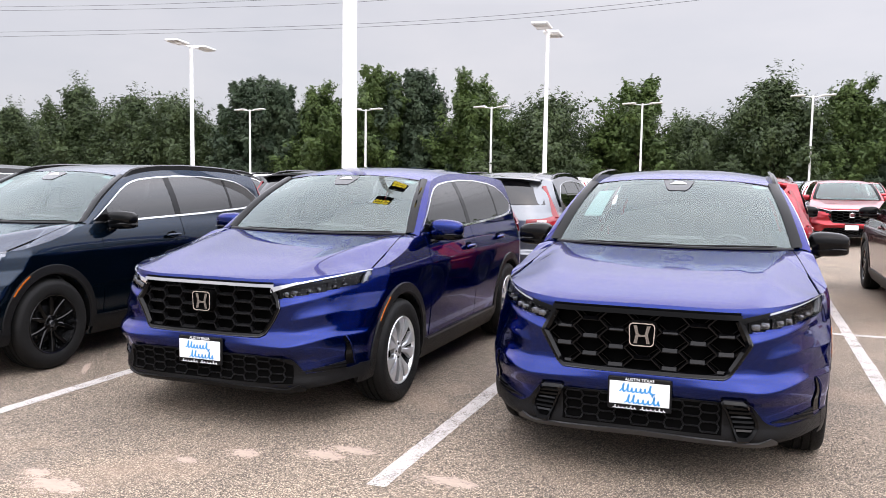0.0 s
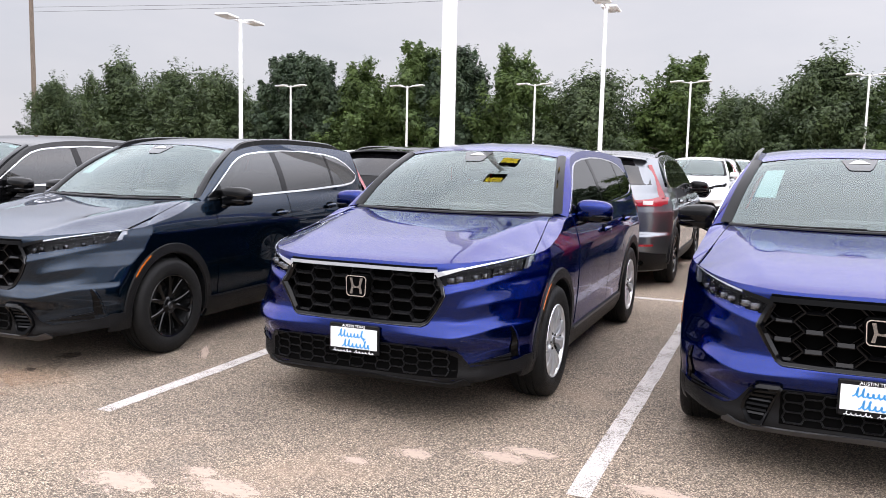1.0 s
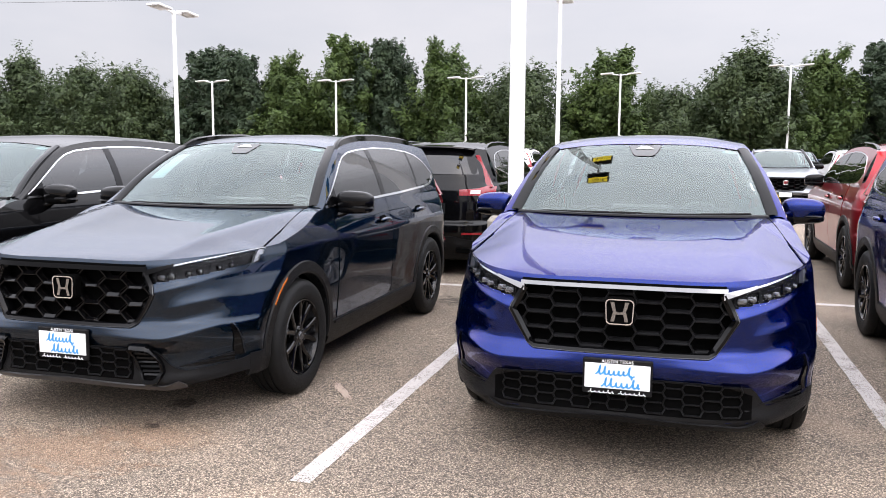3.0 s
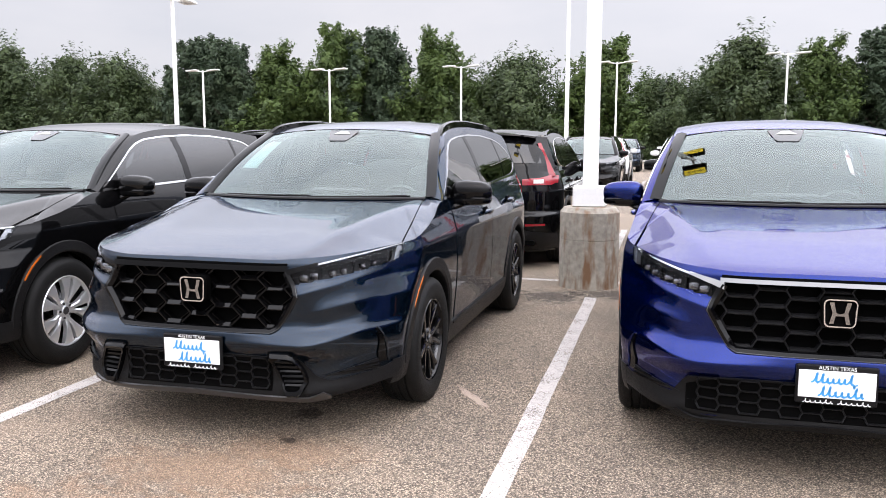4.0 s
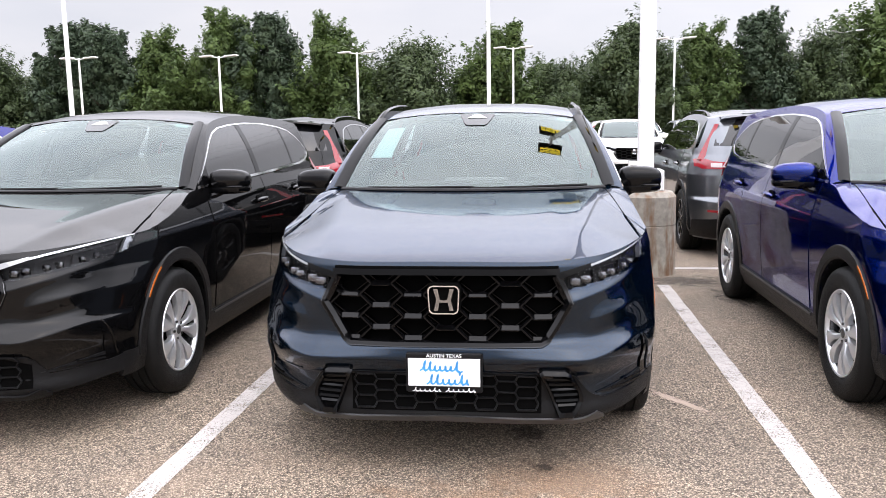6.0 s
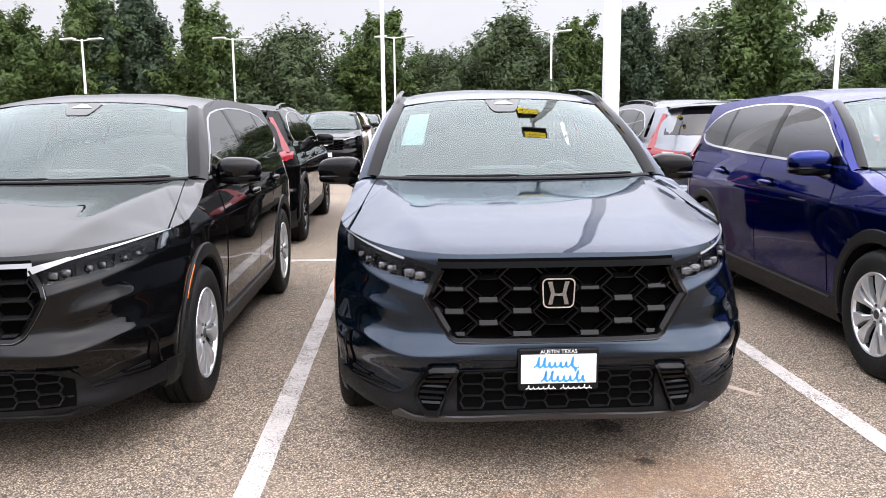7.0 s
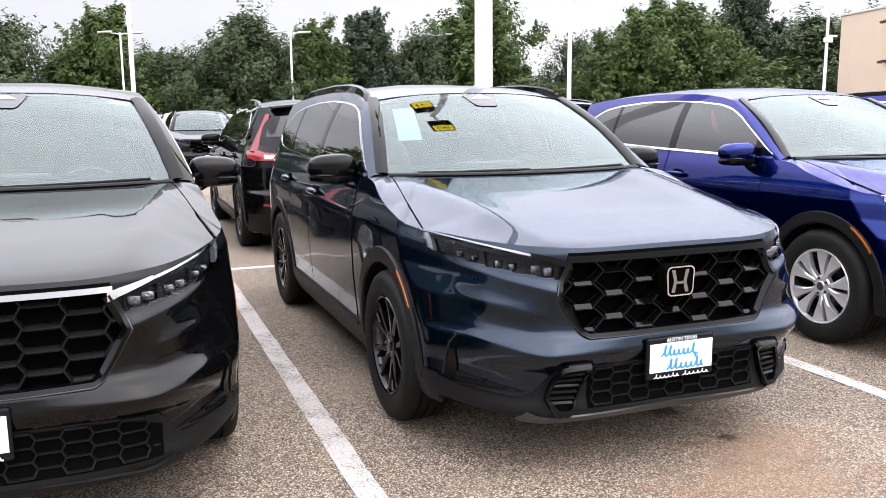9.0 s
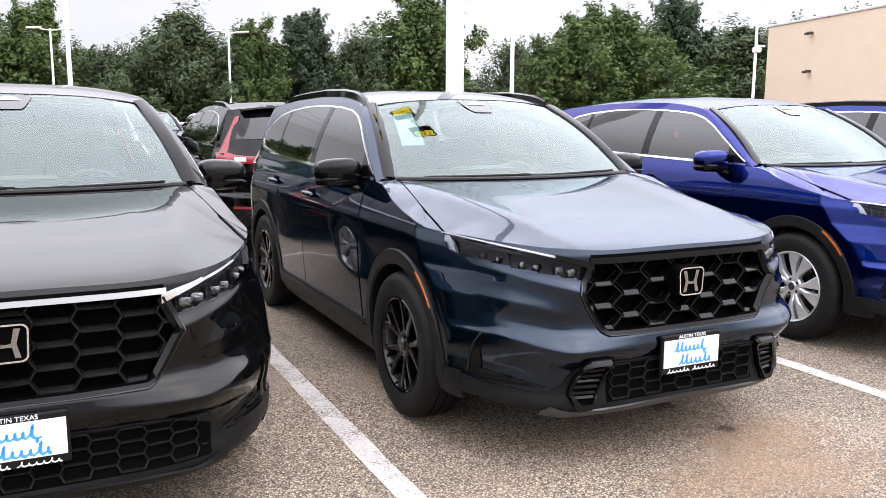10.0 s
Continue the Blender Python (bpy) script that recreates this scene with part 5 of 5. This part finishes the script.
for k, (x, y, w, h) in enumerate(((-1.30, 0.02, 0.75, 0.40), (-1.0, 0.35, 0.5, 0.3), (-1.5, -0.55, 0.8, 0.45), (-2.3, -0.7, 0.6, 0.3))):
    blotch(x, y, w, h, CLAY, "orange clay dust on the asphalt", 0.0008 + 0.0001 * k)
for k, (x, y, w, h) in enumerate(((-1.15, 0.88, 0.13, 0.17), (-1.07, 0.47, 0.06, 0.07))):
    blotch(x, y, w, h, OIL, "dark oil spot on the asphalt", 0.0026 + 0.0001 * k)

DARK_PATCH = stain_material("dark_asphalt", (0.07, 0.063, 0.056), 0.5, 3.5)
for k, (x, y, w, h) in enumerate(((0.25, 4.95, 0.60, 0.40), (-0.35, 4.7, 0.45, 0.45), (0.75, 4.2, 0.45, 0.6))):
    blotch(x, y, w, h, DARK_PATCH, "dark patch of asphalt round the pole foot", 0.0005 + 0.0001 * k)
# a faint pale streak where something was dragged
streak = blotch(-0.34, 1.40, 0.05, 0.42, DUST, "faint pale streak on the asphalt", 0.0024)
streak.matrix_basis = Matrix.Translation((-0.34, 1.40, 0.0024)) @ Matrix.Rotation(radians(35), 4, "Z") @ Matrix.Diagonal((0.05, 0.42, 1, 1))

# ---- cars ----
SPORT = build_car("sport")
BASE = build_car("base")
FAR_SPORT = build_car("sport", fine=False)
FAR_BASE = build_car("base", fine=False)
used = {}


def park(kind, x, y, color, label, turn=0.0, tail_out=False):
    """Puts a car with its nose, or its tail, towards the near aisle at y."""
    m = pose(x, y + (4.69 if tail_out else 0), 0, 0, 0, turn + (180 if tail_out else 0))
    if kind in used:
        car = copy_thing(kind, m)
    else:
        car = kind
        car.matrix_basis = m
        used[kind] = True
    repaint(car, color)
    return tagged(car, label, "car", "cars parked in rows")


WORD = {"blue": "metallic bright blue", "navy": "dark navy metallic", "black": "glossy black", "grey": "metallic dark grey", "silver": "metallic silver", "white": "white", "red": "metallic red", "maroon": "dark maroon", "lightblue": "metallic light blue"}
park(SPORT, 4.10, 0.54, "blue", "bright blue crossover car, black grille and roof rails")
park(BASE, 1.43, 0.53, "blue", "bright blue crossover car with chrome grille bar")
park(SPORT, -1.485, 0.31, "navy", "dark navy crossover car, black wheels and roof rails")
park(BASE, -4.06, 0.42, "black", "glossy black crossover car with silver wheels")
park(BASE, -6.85, 0.45, "blue", "bright blue crossover car beside a black one")
for x, y, color, kind in ((-9.8, 6.2, "white", BASE), (-7.0, 6.2, "grey", SPORT), (-4.25, 6.15, "black", SPORT), (-1.40, 6.15, "black", SPORT), (1.50, 6.1, "grey", SPORT), (4.37, 5.88, "red", SPORT), (7.15, 6.3, "maroon", SPORT), (9.9, 6.2, "white", BASE)):
    park(kind, x, y, color, WORD[color] + " crossover car, tail towards the front row", tail_out=True)
far_colors = ["white", "grey", "black", "silver", "white", "blue", "white", "white", "navy", "black", "black", "white", "grey", "red", "white", "navy", "silver", "white", "black", "grey", "white", "silver"]
for k, color in enumerate(far_colors):
    x = SLOT * (k - 10) - 1.45
    park((FAR_SPORT, FAR_BASE)[k % 2], x, 18.9 + 0.3 * math.sin(k * 2.3), color, WORD[color] + " crossover car parked across the aisle")
    c2 = far_colors[(k * 7 + 3) % len(far_colors)]
    park((FAR_BASE, FAR_SPORT)[k % 2], x, 24.6 + 0.3 * math.sin(k * 1.7), c2, WORD[c2] + " crossover car in a row behind", tail_out=True)
for k in range(14):
    x = SLOT * (k - 7) - 1.5
    c3 = far_colors[(k * 5 + 2) % len(far_colors)]
    park((FAR_BASE, FAR_SPORT)[k % 2], x, 38.0, c3, WORD[c3] + " crossover car in a far row")

# ---- light poles ----


def led_head(parent, m, lit, n_cells=4):
    """A flat lamp head with two rows of cells on its underside."""
    head = part("lamp_head", moved(box(-0.31, 0.31, -0.46, 0.46, -0.04, 0.05, 0.02), m), HEAD_GREY if lit else POLE_WHITE, parent, "flat floodlight head")
    for i in range(n_cells):
        for j in range(2):
            cx, cy = -0.207 + 0.138 * i, 0.09 + 0.235 * j
            part("led_cell", moved(box(cx - 0.061, cx + 0.061, cy - 0.104, cy + 0.104, -0.052, -0.036, 0.004), m), LED if lit else FLASH, head, "yellow lit cell" if lit else "")
    return head


def light_pole(x, y, top, turn, based=True, lit=True):
    """A square white pole with two lamp heads, on a round concrete foot."""
    pole = new("light_pole")
    pole.matrix_basis = pose(x, y, 0, 0, 0, turn)
    if based:
        prof = [(0.001, 0.835), (0.22, 0.832), (0.265, 0.822), (0.305, 0.775), (0.305, 0.50), (0.299, 0.495), (0.305, 0.49), (0.307, 0.02), (0.312, 0.0)]
        part("concrete_foot", lathe(prof, 40, "z"), CONCRETE_FOOT, pole, "rust-stained round concrete foot", 25)
        part("base_cover", box(-0.165, 0.165, -0.165, 0.165, 0.83, 1.04, 0.012), POLE_WHITE, pole)
    w0, w1 = 0.075, 0.062
    rows = []
    for z, w in ((0.83 if based else 0.0, w0), (top, w1)):
        b = 0.014
        rows.append([(-w + b, -w, z), (w - b, -w, z), (w, -w + b, z), (w, w - b, z), (w - b, w, z), (-w + b, w, z), (-w, w - b, z), (-w, -w + b, z), (-w + b, -w, z)])
    part("shaft", join(grid(rows), box(-w1, w1, -w1, w1, top - 0.01, top + 0.02, 0.008)), POLE_WHITE, pole)
    for s in (-1, 1):
        part("arm", tube([(0, 0, top - 0.10), (0, s * 0.22, top - 0.06), (0, s * 0.62, top - 0.02)], 0.035, 8), POLE_WHITE, pole)
        led_head(pole, pose(0, s * 0.95, top + 0.02, -s * 4, 0, 0 if s > 0 else 180), lit)
    return tagged(pole, "white square light pole with lit yellow lamp heads" if lit else "white light pole with two pale lamp heads", "light pole", "light poles")


def foot_material():
    m = material("stained_concrete_foot", (0.29, 0.265, 0.225), 0.85, 0, 0, 1.3, 0.42, 0.25, 22)
    n, l = m.node_tree.nodes, m.node_tree.links
    b = n["Principled BSDF"]
    was = b.inputs["Base Color"].links[0].from_socket
    tc = n.new("ShaderNodeTexCoord")
    mp = n.new("ShaderNodeMapping")
    mp.inputs["Scale"].default_value = (7, 7, 1.7)
    t = n.new("ShaderNodeTexNoise")
    t.inputs["Scale"].default_value = 1.6
    t.inputs["Detail"].default_value = 6
    r = n.new("ShaderNodeValToRGB")
    r.color_ramp.elements[0].position = 0.47
    r.color_ramp.elements[1].position = 0.66
    mx = n.new("ShaderNodeMixRGB")
    mx.inputs[2].default_value = (0.17, 0.095, 0.05, 1)
    l.new(tc.outputs["Object"], mp.inputs["Vector"])
    l.new(mp.outputs["Vector"], t.inputs["Vector"])
    l.new(t.outputs["Fac"], r.inputs["Fac"])
    l.new(r.outputs["Color"], mx.inputs[0])
    l.new(was, mx.inputs[1])
    l.new(mx.outputs[0], b.inputs["Base Color"])
    return m


CONCRETE_FOOT = foot_material()
light_pole(-0.045, 5.44, 7.45, 0)
light_pole(-2.96, 27.9, 7.25, 0, lit=False)
light_pole(-19.0, 27.3, 7.25, 0, lit=False)
light_pole(14.5, 29.0, 7.25, 0, lit=False)
q_pole = light_pole(36.0, 36.1, 10.5, 0, lit=False)
part("side_floodlight", join(box(0.05, 0.75, -0.05, 0.05, 5.9, 6.0, 0.01), box(-0.1, 0.3, -0.2, 0.2, 5.55, 5.85, 0.03)), POLE_WHITE, q_pole)
for x, y, top in ((-35.8, 57.2, 7.1), (-24.5, 56.5, 6.9), (-14.6, 58.5, 7.1), (-3.0, 58.0, 7.1), (8.3, 57.6, 7.4), (20.95, 62.0, 8.0)):
    light_pole(x, y, top, 90, based=False, lit=False)

# ---- verge, kerb ----
kerb = part("kerb", box(-90, 60, 58.8, 59.0, 0.0, 0.15, 0.02), KERB)
tagged(kerb, "pale concrete kerb at the far edge", "kerb", kind="structure")
verge = part("verge", grid([[(x, y, 0.13 + 0.15 * math.sin(x * 0.11) * (y > 60)) for x in steps(-120, 90, 60)] for y in (59.0, 61, 66, 90)]), GRASS)
tagged(verge, "grass verge under the trees", "grass", kind="structure")

# ---- trees ----


def leaf_material(name, color, light):
    """Leaves: tone drifts from clump to clump, a little from leaf to leaf."""
    m = bpy.data.materials.new(name)
    m.use_nodes = True
    n, l = m.node_tree.nodes, m.node_tree.links
    b = n["Principled BSDF"]
    g = n.new("ShaderNodeNewGeometry")
    tc = n.new("ShaderNodeTexCoord")
    t = n.new("ShaderNodeTexNoise")
    t.inputs["Scale"].default_value = 0.6
    t.inputs["Detail"].default_value = 4
    l.new(tc.outputs["Object"], t.inputs["Vector"])
    mr = n.new("ShaderNodeMapRange")
    mr.inputs["From Min"].default_value = 0.3
    mr.inputs["From Max"].default_value = 0.7
    l.new(t.outputs["Fac"], mr.inputs["Value"])
    mx = n.new("ShaderNodeMath")
    mx.operation = "MULTIPLY_ADD"
    mx.inputs[1].default_value = 0.28
    l.new(g.outputs["Random Per Island"], mx.inputs[0])
    sc = n.new("ShaderNodeMath")
    sc.operation = "MULTIPLY"
    sc.inputs[1].default_value = 0.72
    l.new(mr.outputs[0], sc.inputs[0])
    l.new(sc.outputs[0], mx.inputs[2])
    r = n.new("ShaderNodeValToRGB")
    r.color_ramp.elements[0].color = (*color, 1)
    r.color_ramp.elements[1].color = (*light, 1)
    l.new(mx.outputs[0], r.inputs["Fac"])
    l.new(r.outputs["Color"], b.inputs["Base Color"])
    b.inputs["Roughness"].default_value = 0.6
    b.inputs["Specular IOR Level"].default_value = 0.3
    through_leaf = n.new("ShaderNodeBsdfTranslucent")
    l.new(r.outputs["Color"], through_leaf.inputs["Color"])
    blend = n.new("ShaderNodeMixShader")
    blend.inputs[0].default_value = 0.3
    l.new(b.outputs[0], blend.inputs[1])
    l.new(through_leaf.outputs[0], blend.inputs[2])
    l.new(blend.outputs[0], n["Material Output"].inputs["Surface"])
    return m


LEAF = [
    leaf_material("dark_oak_leaves", (0.024, 0.040, 0.018), (0.092, 0.128, 0.048)),
    leaf_material("green_leaves", (0.030, 0.054, 0.016), (0.115, 0.168, 0.044)),
    leaf_material("blue_green_leaves", (0.022, 0.040, 0.024), (0.078, 0.112, 0.058)),
]
BARK = material("bark", (0.075, 0.06, 0.048), 0.9, 0, 0, 3, 0.3, 0.8, 20)


def tree(seed, height, spread, leaf, n_leaves=9000, low=0.12, clump=1.0, peaked=0.5):
    """Tapered trunk, limbs, and a crown of many small leaf sprays gathered round twigs."""
    rng = random.Random(seed)
    t = new("tree")
    trunk_top = height * 0.55
    limbs = [tube([(0, 0, -0.1), (0.05, 0.03, height * 0.12), (rng.uniform(-0.2, 0.2), rng.uniform(-0.2, 0.2), trunk_top)], [0.24, 0.17, 0.07], 8)]
    puffs = []
    n_limbs = 26
    for k in range(n_limbs):
        f = k / (n_limbs - 1)
        z0 = height * (low + 0.02 + 0.42 * f)
        a = k * 2.4 + rng.uniform(-0.5, 0.5)
        up = 0.25 + 0.75 * f
        prof = (1 - f**(1.6 + peaked)) * 0.85 + 0.15
        ln = spread * prof * rng.uniform(0.65, 1.08)
        end = Vector((math.cos(a) * ln, math.sin(a) * ln, z0 + height * 0.16 * up + height * 0.28 * f * rng.uniform(0.6, 1.1)))
        start = Vector((0, 0, z0 * 0.8))
        mid = start.lerp(end, 0.5) + Vector((0, 0, 0.25))
        limbs.append(tube([start, mid, end], [0.07, 0.04, 0.012], 5))
        for j in range(4):
            c = start.lerp(end, 0.45 + 0.6 * j / 3) + Vector((rng.gauss(0, 0.35), rng.gauss(0, 0.35), rng.gauss(0, 0.3)))
            puffs.append((c, rng.uniform(0.5, 1.0) * clump * spread / 3.6, ((end - start).normalized() + Vector((0, 0, 0.6))).normalized()))
    for j in range(10):
        puffs.append((Vector((rng.gauss(0, 0.16) * spread, rng.gauss(0, 0.16) * spread, height * rng.uniform(0.78, 0.93))), rng.uniform(0.45, 0.75) * clump * spread / 3.6, Vector((rng.gauss(0, 0.4), rng.gauss(0, 0.4), 1)).normalized()))
    part("trunk", join(*limbs), BARK, t)
    vs, fs = [], []
    per = n_leaves // len(puffs)
    for c, r, grow in puffs:
        tips = [(grow + Vector((rng.gauss(0, 0.5), rng.gauss(0, 0.5), rng.gauss(0, 0.4)))).normalized() for _ in range(7)]
        for _ in range(per):
            d = Vector((rng.gauss(0, 1), rng.gauss(0, 1), rng.gauss(0, 0.75)))
            if rng.random() < 0.55:
                # a leaf on one of the shoots
                along = rng.random()
                d = d * r * 0.24 * (1.15 - along) + tips[rng.randrange(7)] * r * 1.45 * along
            else:
                d = d.normalized() * r * (0.30 + 0.62 * rng.random() ** 0.5)
            p = c + d
            out = (d.normalized() + Vector((rng.gauss(0, 0.35), rng.gauss(0, 0.35), 0.45 + rng.gauss(0, 0.35)))).normalized()
            q = out.cross(Vector((rng.gauss(0, 1), rng.gauss(0, 1), rng.gauss(0, 1)))).normalized()
            w = out.cross(q).normalized()
            sz = rng.uniform(0.11, 0.24)
            k = len(vs)
            vs += [tuple(p - q * sz), tuple(p + w * sz * 0.42), tuple(p + q * sz), tuple(p - w * sz * 0.42)]
            fs.append((k, k + 1, k + 2, k + 3))
    me = bpy.data.meshes.new("crown")
    me.from_pydata(vs, [], fs)
    me.materials.append(leaf)
    crown = new("crown", me)
    crown.parent = t
    return t


TREES = [
    tree(1, 9.6, 4.6, LEAF[0], 44000, 0.05, 1.35, 0.6),
    tree(2, 9.3, 4.0, LEAF[1], 42000, 0.12, 1.2, 0.2),
    tree(3, 9.8, 3.6, LEAF[2], 38000, 0.10, 1.05, 0.9),
    tree(4, 8.6, 5.2, LEAF[0], 44000, 0.04, 1.35, 0.3),
    tree(5, 9.4, 3.7, LEAF[1], 36000, 0.14, 1.0, 0.4),
]
placed = set()


def plant(k, x, y, high, wide, turn, label, broad=False):
    """A tree of that height and half width."""
    t = TREES[k]
    co = [v.co for v in t.children[1].data.vertices] if t.children[1].name.startswith("crown") else [v.co for v in t.children[0].data.vertices]
    sz = 1.07 * high / max(v.z for v in co)
    sx = 0.5 * sz + 0.5 * 0.62 * wide / (sum(abs(v.x) for v in co[::9]) / len(co[::9]) * 2.0)
    if broad:
        sx = 0.9 * wide / (sum(abs(v.x) for v in co[::9]) / len(co[::9]) * 2.0)
    m = pose(x, y, 0.1, 0, 0, turn)
    if k in placed:
        t = copy_thing(t, m)
    else:
        t.matrix_basis = m
        placed.add(k)
    t.scale = (sx, sx, sz)
    return tagged(t, label, "tree", "trees along the far edge")


rng_t = random.Random(11)
for x, wide, high, kind in (
    (-69.0, 4.0, 9.0, 0), (-60.6, 5.2, 11.2, 0), (-53.0, 5.0, 9.9, 0), (-47.2, 5.2, 9.2, 3), (-39.8, 4.0, 10.1, 2), (-36.3, 3.2, 9.6, 2), (-31.7, 4.0, 9.4, 1),
    (-26.5, 3.2, 10.6, 4), (-22.9, 3.4, 10.4, 2), (-17.7, 4.0, 10.1, 1), (-11.2, 5.4, 8.6, 3), (-4.0, 4.4, 9.3, 1), (0.9, 3.4, 6.6, 3), (6.1, 5.4, 9.8, 0), (11.2, 3.2, 8.8, 1), (15.4, 3.4, 9.3, 2), (20.0, 3.8, 8.6, 3), (25.4, 5.2, 12.0, 1)):
    plant(kind, x, 63.0 + rng_t.uniform(-0.8, 0.8), high, wide, rng_t.uniform(0, 360), "dense dark green tree at the edge of the car park")
x = -76.0
while x < 30:
    plant(rng_t.choice([0, 3, 3]), x, 70 + rng_t.uniform(-2, 3), rng_t.uniform(6.8, 8.6), 4.8, rng_t.uniform(0, 360), "dark green tree in a dense belt behind others")
    x += rng_t.uniform(4.2, 6.0)
for x, y, high, wide, kind in ((32.8, 50.0, 8.8, 4.6, 1), (36.2, 50.6, 9.9, 4.8, 1), (31.0, 51.5, 7.2, 4.2, 1), (39.4, 50.4, 8.0, 4.6, 1), (34.4, 52.0, 9.2, 4.8, 1), (43.0, 76.0, 9.8, 4.5, 3), (38.0, 80.0, 7.0, 4.0, 0), (55.8, 66.0, 13.2, 4.4, 2), (50.0, 62.0, 7.5, 5.0, 1), (64.0, 66.0, 12.0, 6.0, 0), (72.0, 66.0, 12.5, 6.0, 3), (82.0, 66.0, 14.0, 6.0, 0), (92.0, 66.0, 15.0, 7.0, 3)):
    plant(kind, x, y, high, wide, rng_t.uniform(0, 360), "broad rounded green tree near the building", wide > 4.9)

# ---- overhead wires ----
WIRE = material("dark_wire", (0.05, 0.05, 0.055), 0.6)
TIMBER = material("weathered_timber_pole", (0.16, 0.125, 0.10), 0.9, 0, 0, 3, 0.25, 0.5, 20)
upole = new("utility_pole")
upole.matrix_basis = pose(-89.3, 78, 0)
part("mast", tube([(0, 0, 0), (0, 0, 23.4)], [0.34, 0.26], 12), TIMBER, upole)
part("cross_arm", box(-0.09, 0.09, -1.3, 1.3, 22.2, 22.4, 0.02), TIMBER, upole)
for dy in (-1.1, 0.0, 1.1):
    part("insulator", lathe([(0.001, 0.28), (0.06, 0.26), (0.05, 0.2), (0.09, 0.14), (0.06, 0.08), (0.05, 0.0)], 10, "z"), POLE_WHITE, upole).matrix_local = pose(0, dy, 22.4)
tagged(upole, "tall weathered timber utility pole behind the trees", "utility pole")
for pts in (((-89.3, 78, 22.35), (-56.6, 78, 20.85), (-32.0, 78, 20.3), (4.0, 78, 21.2), (60.0, 78, 26.0)), ((-89.3, 76.9, 22.6), (-60.0, 76.9, 21.3), (-32.0, 76.9, 20.9), (4.0, 76.9, 22.2), (60.0, 76.9, 27.0)), ((-89.3, 78, 19.6), (-38.2, 78, 18.0), (-3.5, 78, 18.6), (40.0, 78, 22.0), (70.0, 78, 26.0)), ((-89.3, 78, 19.0), (-35.4, 78, 17.6), (-3.5, 78, 18.2), (40.0, 78, 21.6), (70.0, 78, 25.6))):
    pv = [Vector(p) for p in pts]
    fine_pts = []
    for a in range(len(pv) - 1):
        p0, p1, p2, p3 = pv[max(a - 1, 0)], pv[a], pv[a + 1], pv[min(a + 2, len(pv) - 1)]
        for f in steps(0, 1, 8)[:-1]:
            fine_pts.append(0.5 * ((2 * p1) + (p2 - p0) * f + (2 * p0 - 5 * p1 + 4 * p2 - p3) * f * f + (3 * p1 - p0 - 3 * p2 + p3) * f**3))
    fine_pts.append(pv[-1])
    tagged(part("overhead_wire", tube(fine_pts, 0.02, 5), WIRE), "thin dark overhead wire above the trees", "wire", "overhead wires")

# ---- building ----
STUCCO = material("beige_stucco", (0.62, 0.50, 0.39), 0.9, 0, 0, 0.6, 0.06, 0.3, 30)
bld = new("building")
bld.matrix_basis = pose(44.0, 42.7, 0, 0, 0, -14)
part("wall", box(0, 26, -24, 0.0, 0, 8.05, 0.02), STUCCO, bld)
part("coping", box(-0.08, 26.1, -24.1, 0.08, 8.05, 8.2, 0.02), FLASH, bld)
for dz in (7.1, 4.6):
    part("wall_fixture", join(box(-0.30, 0.0, -5.2, -4.9, dz, dz + 0.16, 0.02), box(-0.55, -0.28, -5.15, -4.95, dz - 0.06, dz + 0.1, 0.02)), HEAD_GREY, bld)
for k in range(4):
    part("roof_antenna", tube([(3, -6.0 - 0.9 * k, 8.1), (3, -6.0 - 0.9 * k, 9.4 + 0.2 * (k % 2))], 0.035, 6), FLASH, bld)
part("roof_dome", ellipsoid((4, -14.5, 8.2), (1.2, 1.2, 0.7), 20, 8, 2), POLE_WHITE, bld)
part("stack", box(2, 3.4, -9.5, -8.1, 8.1, 8.7, 0.03), FLASH, bld)
tagged(bld, "beige stucco building with a flat roof", "building")
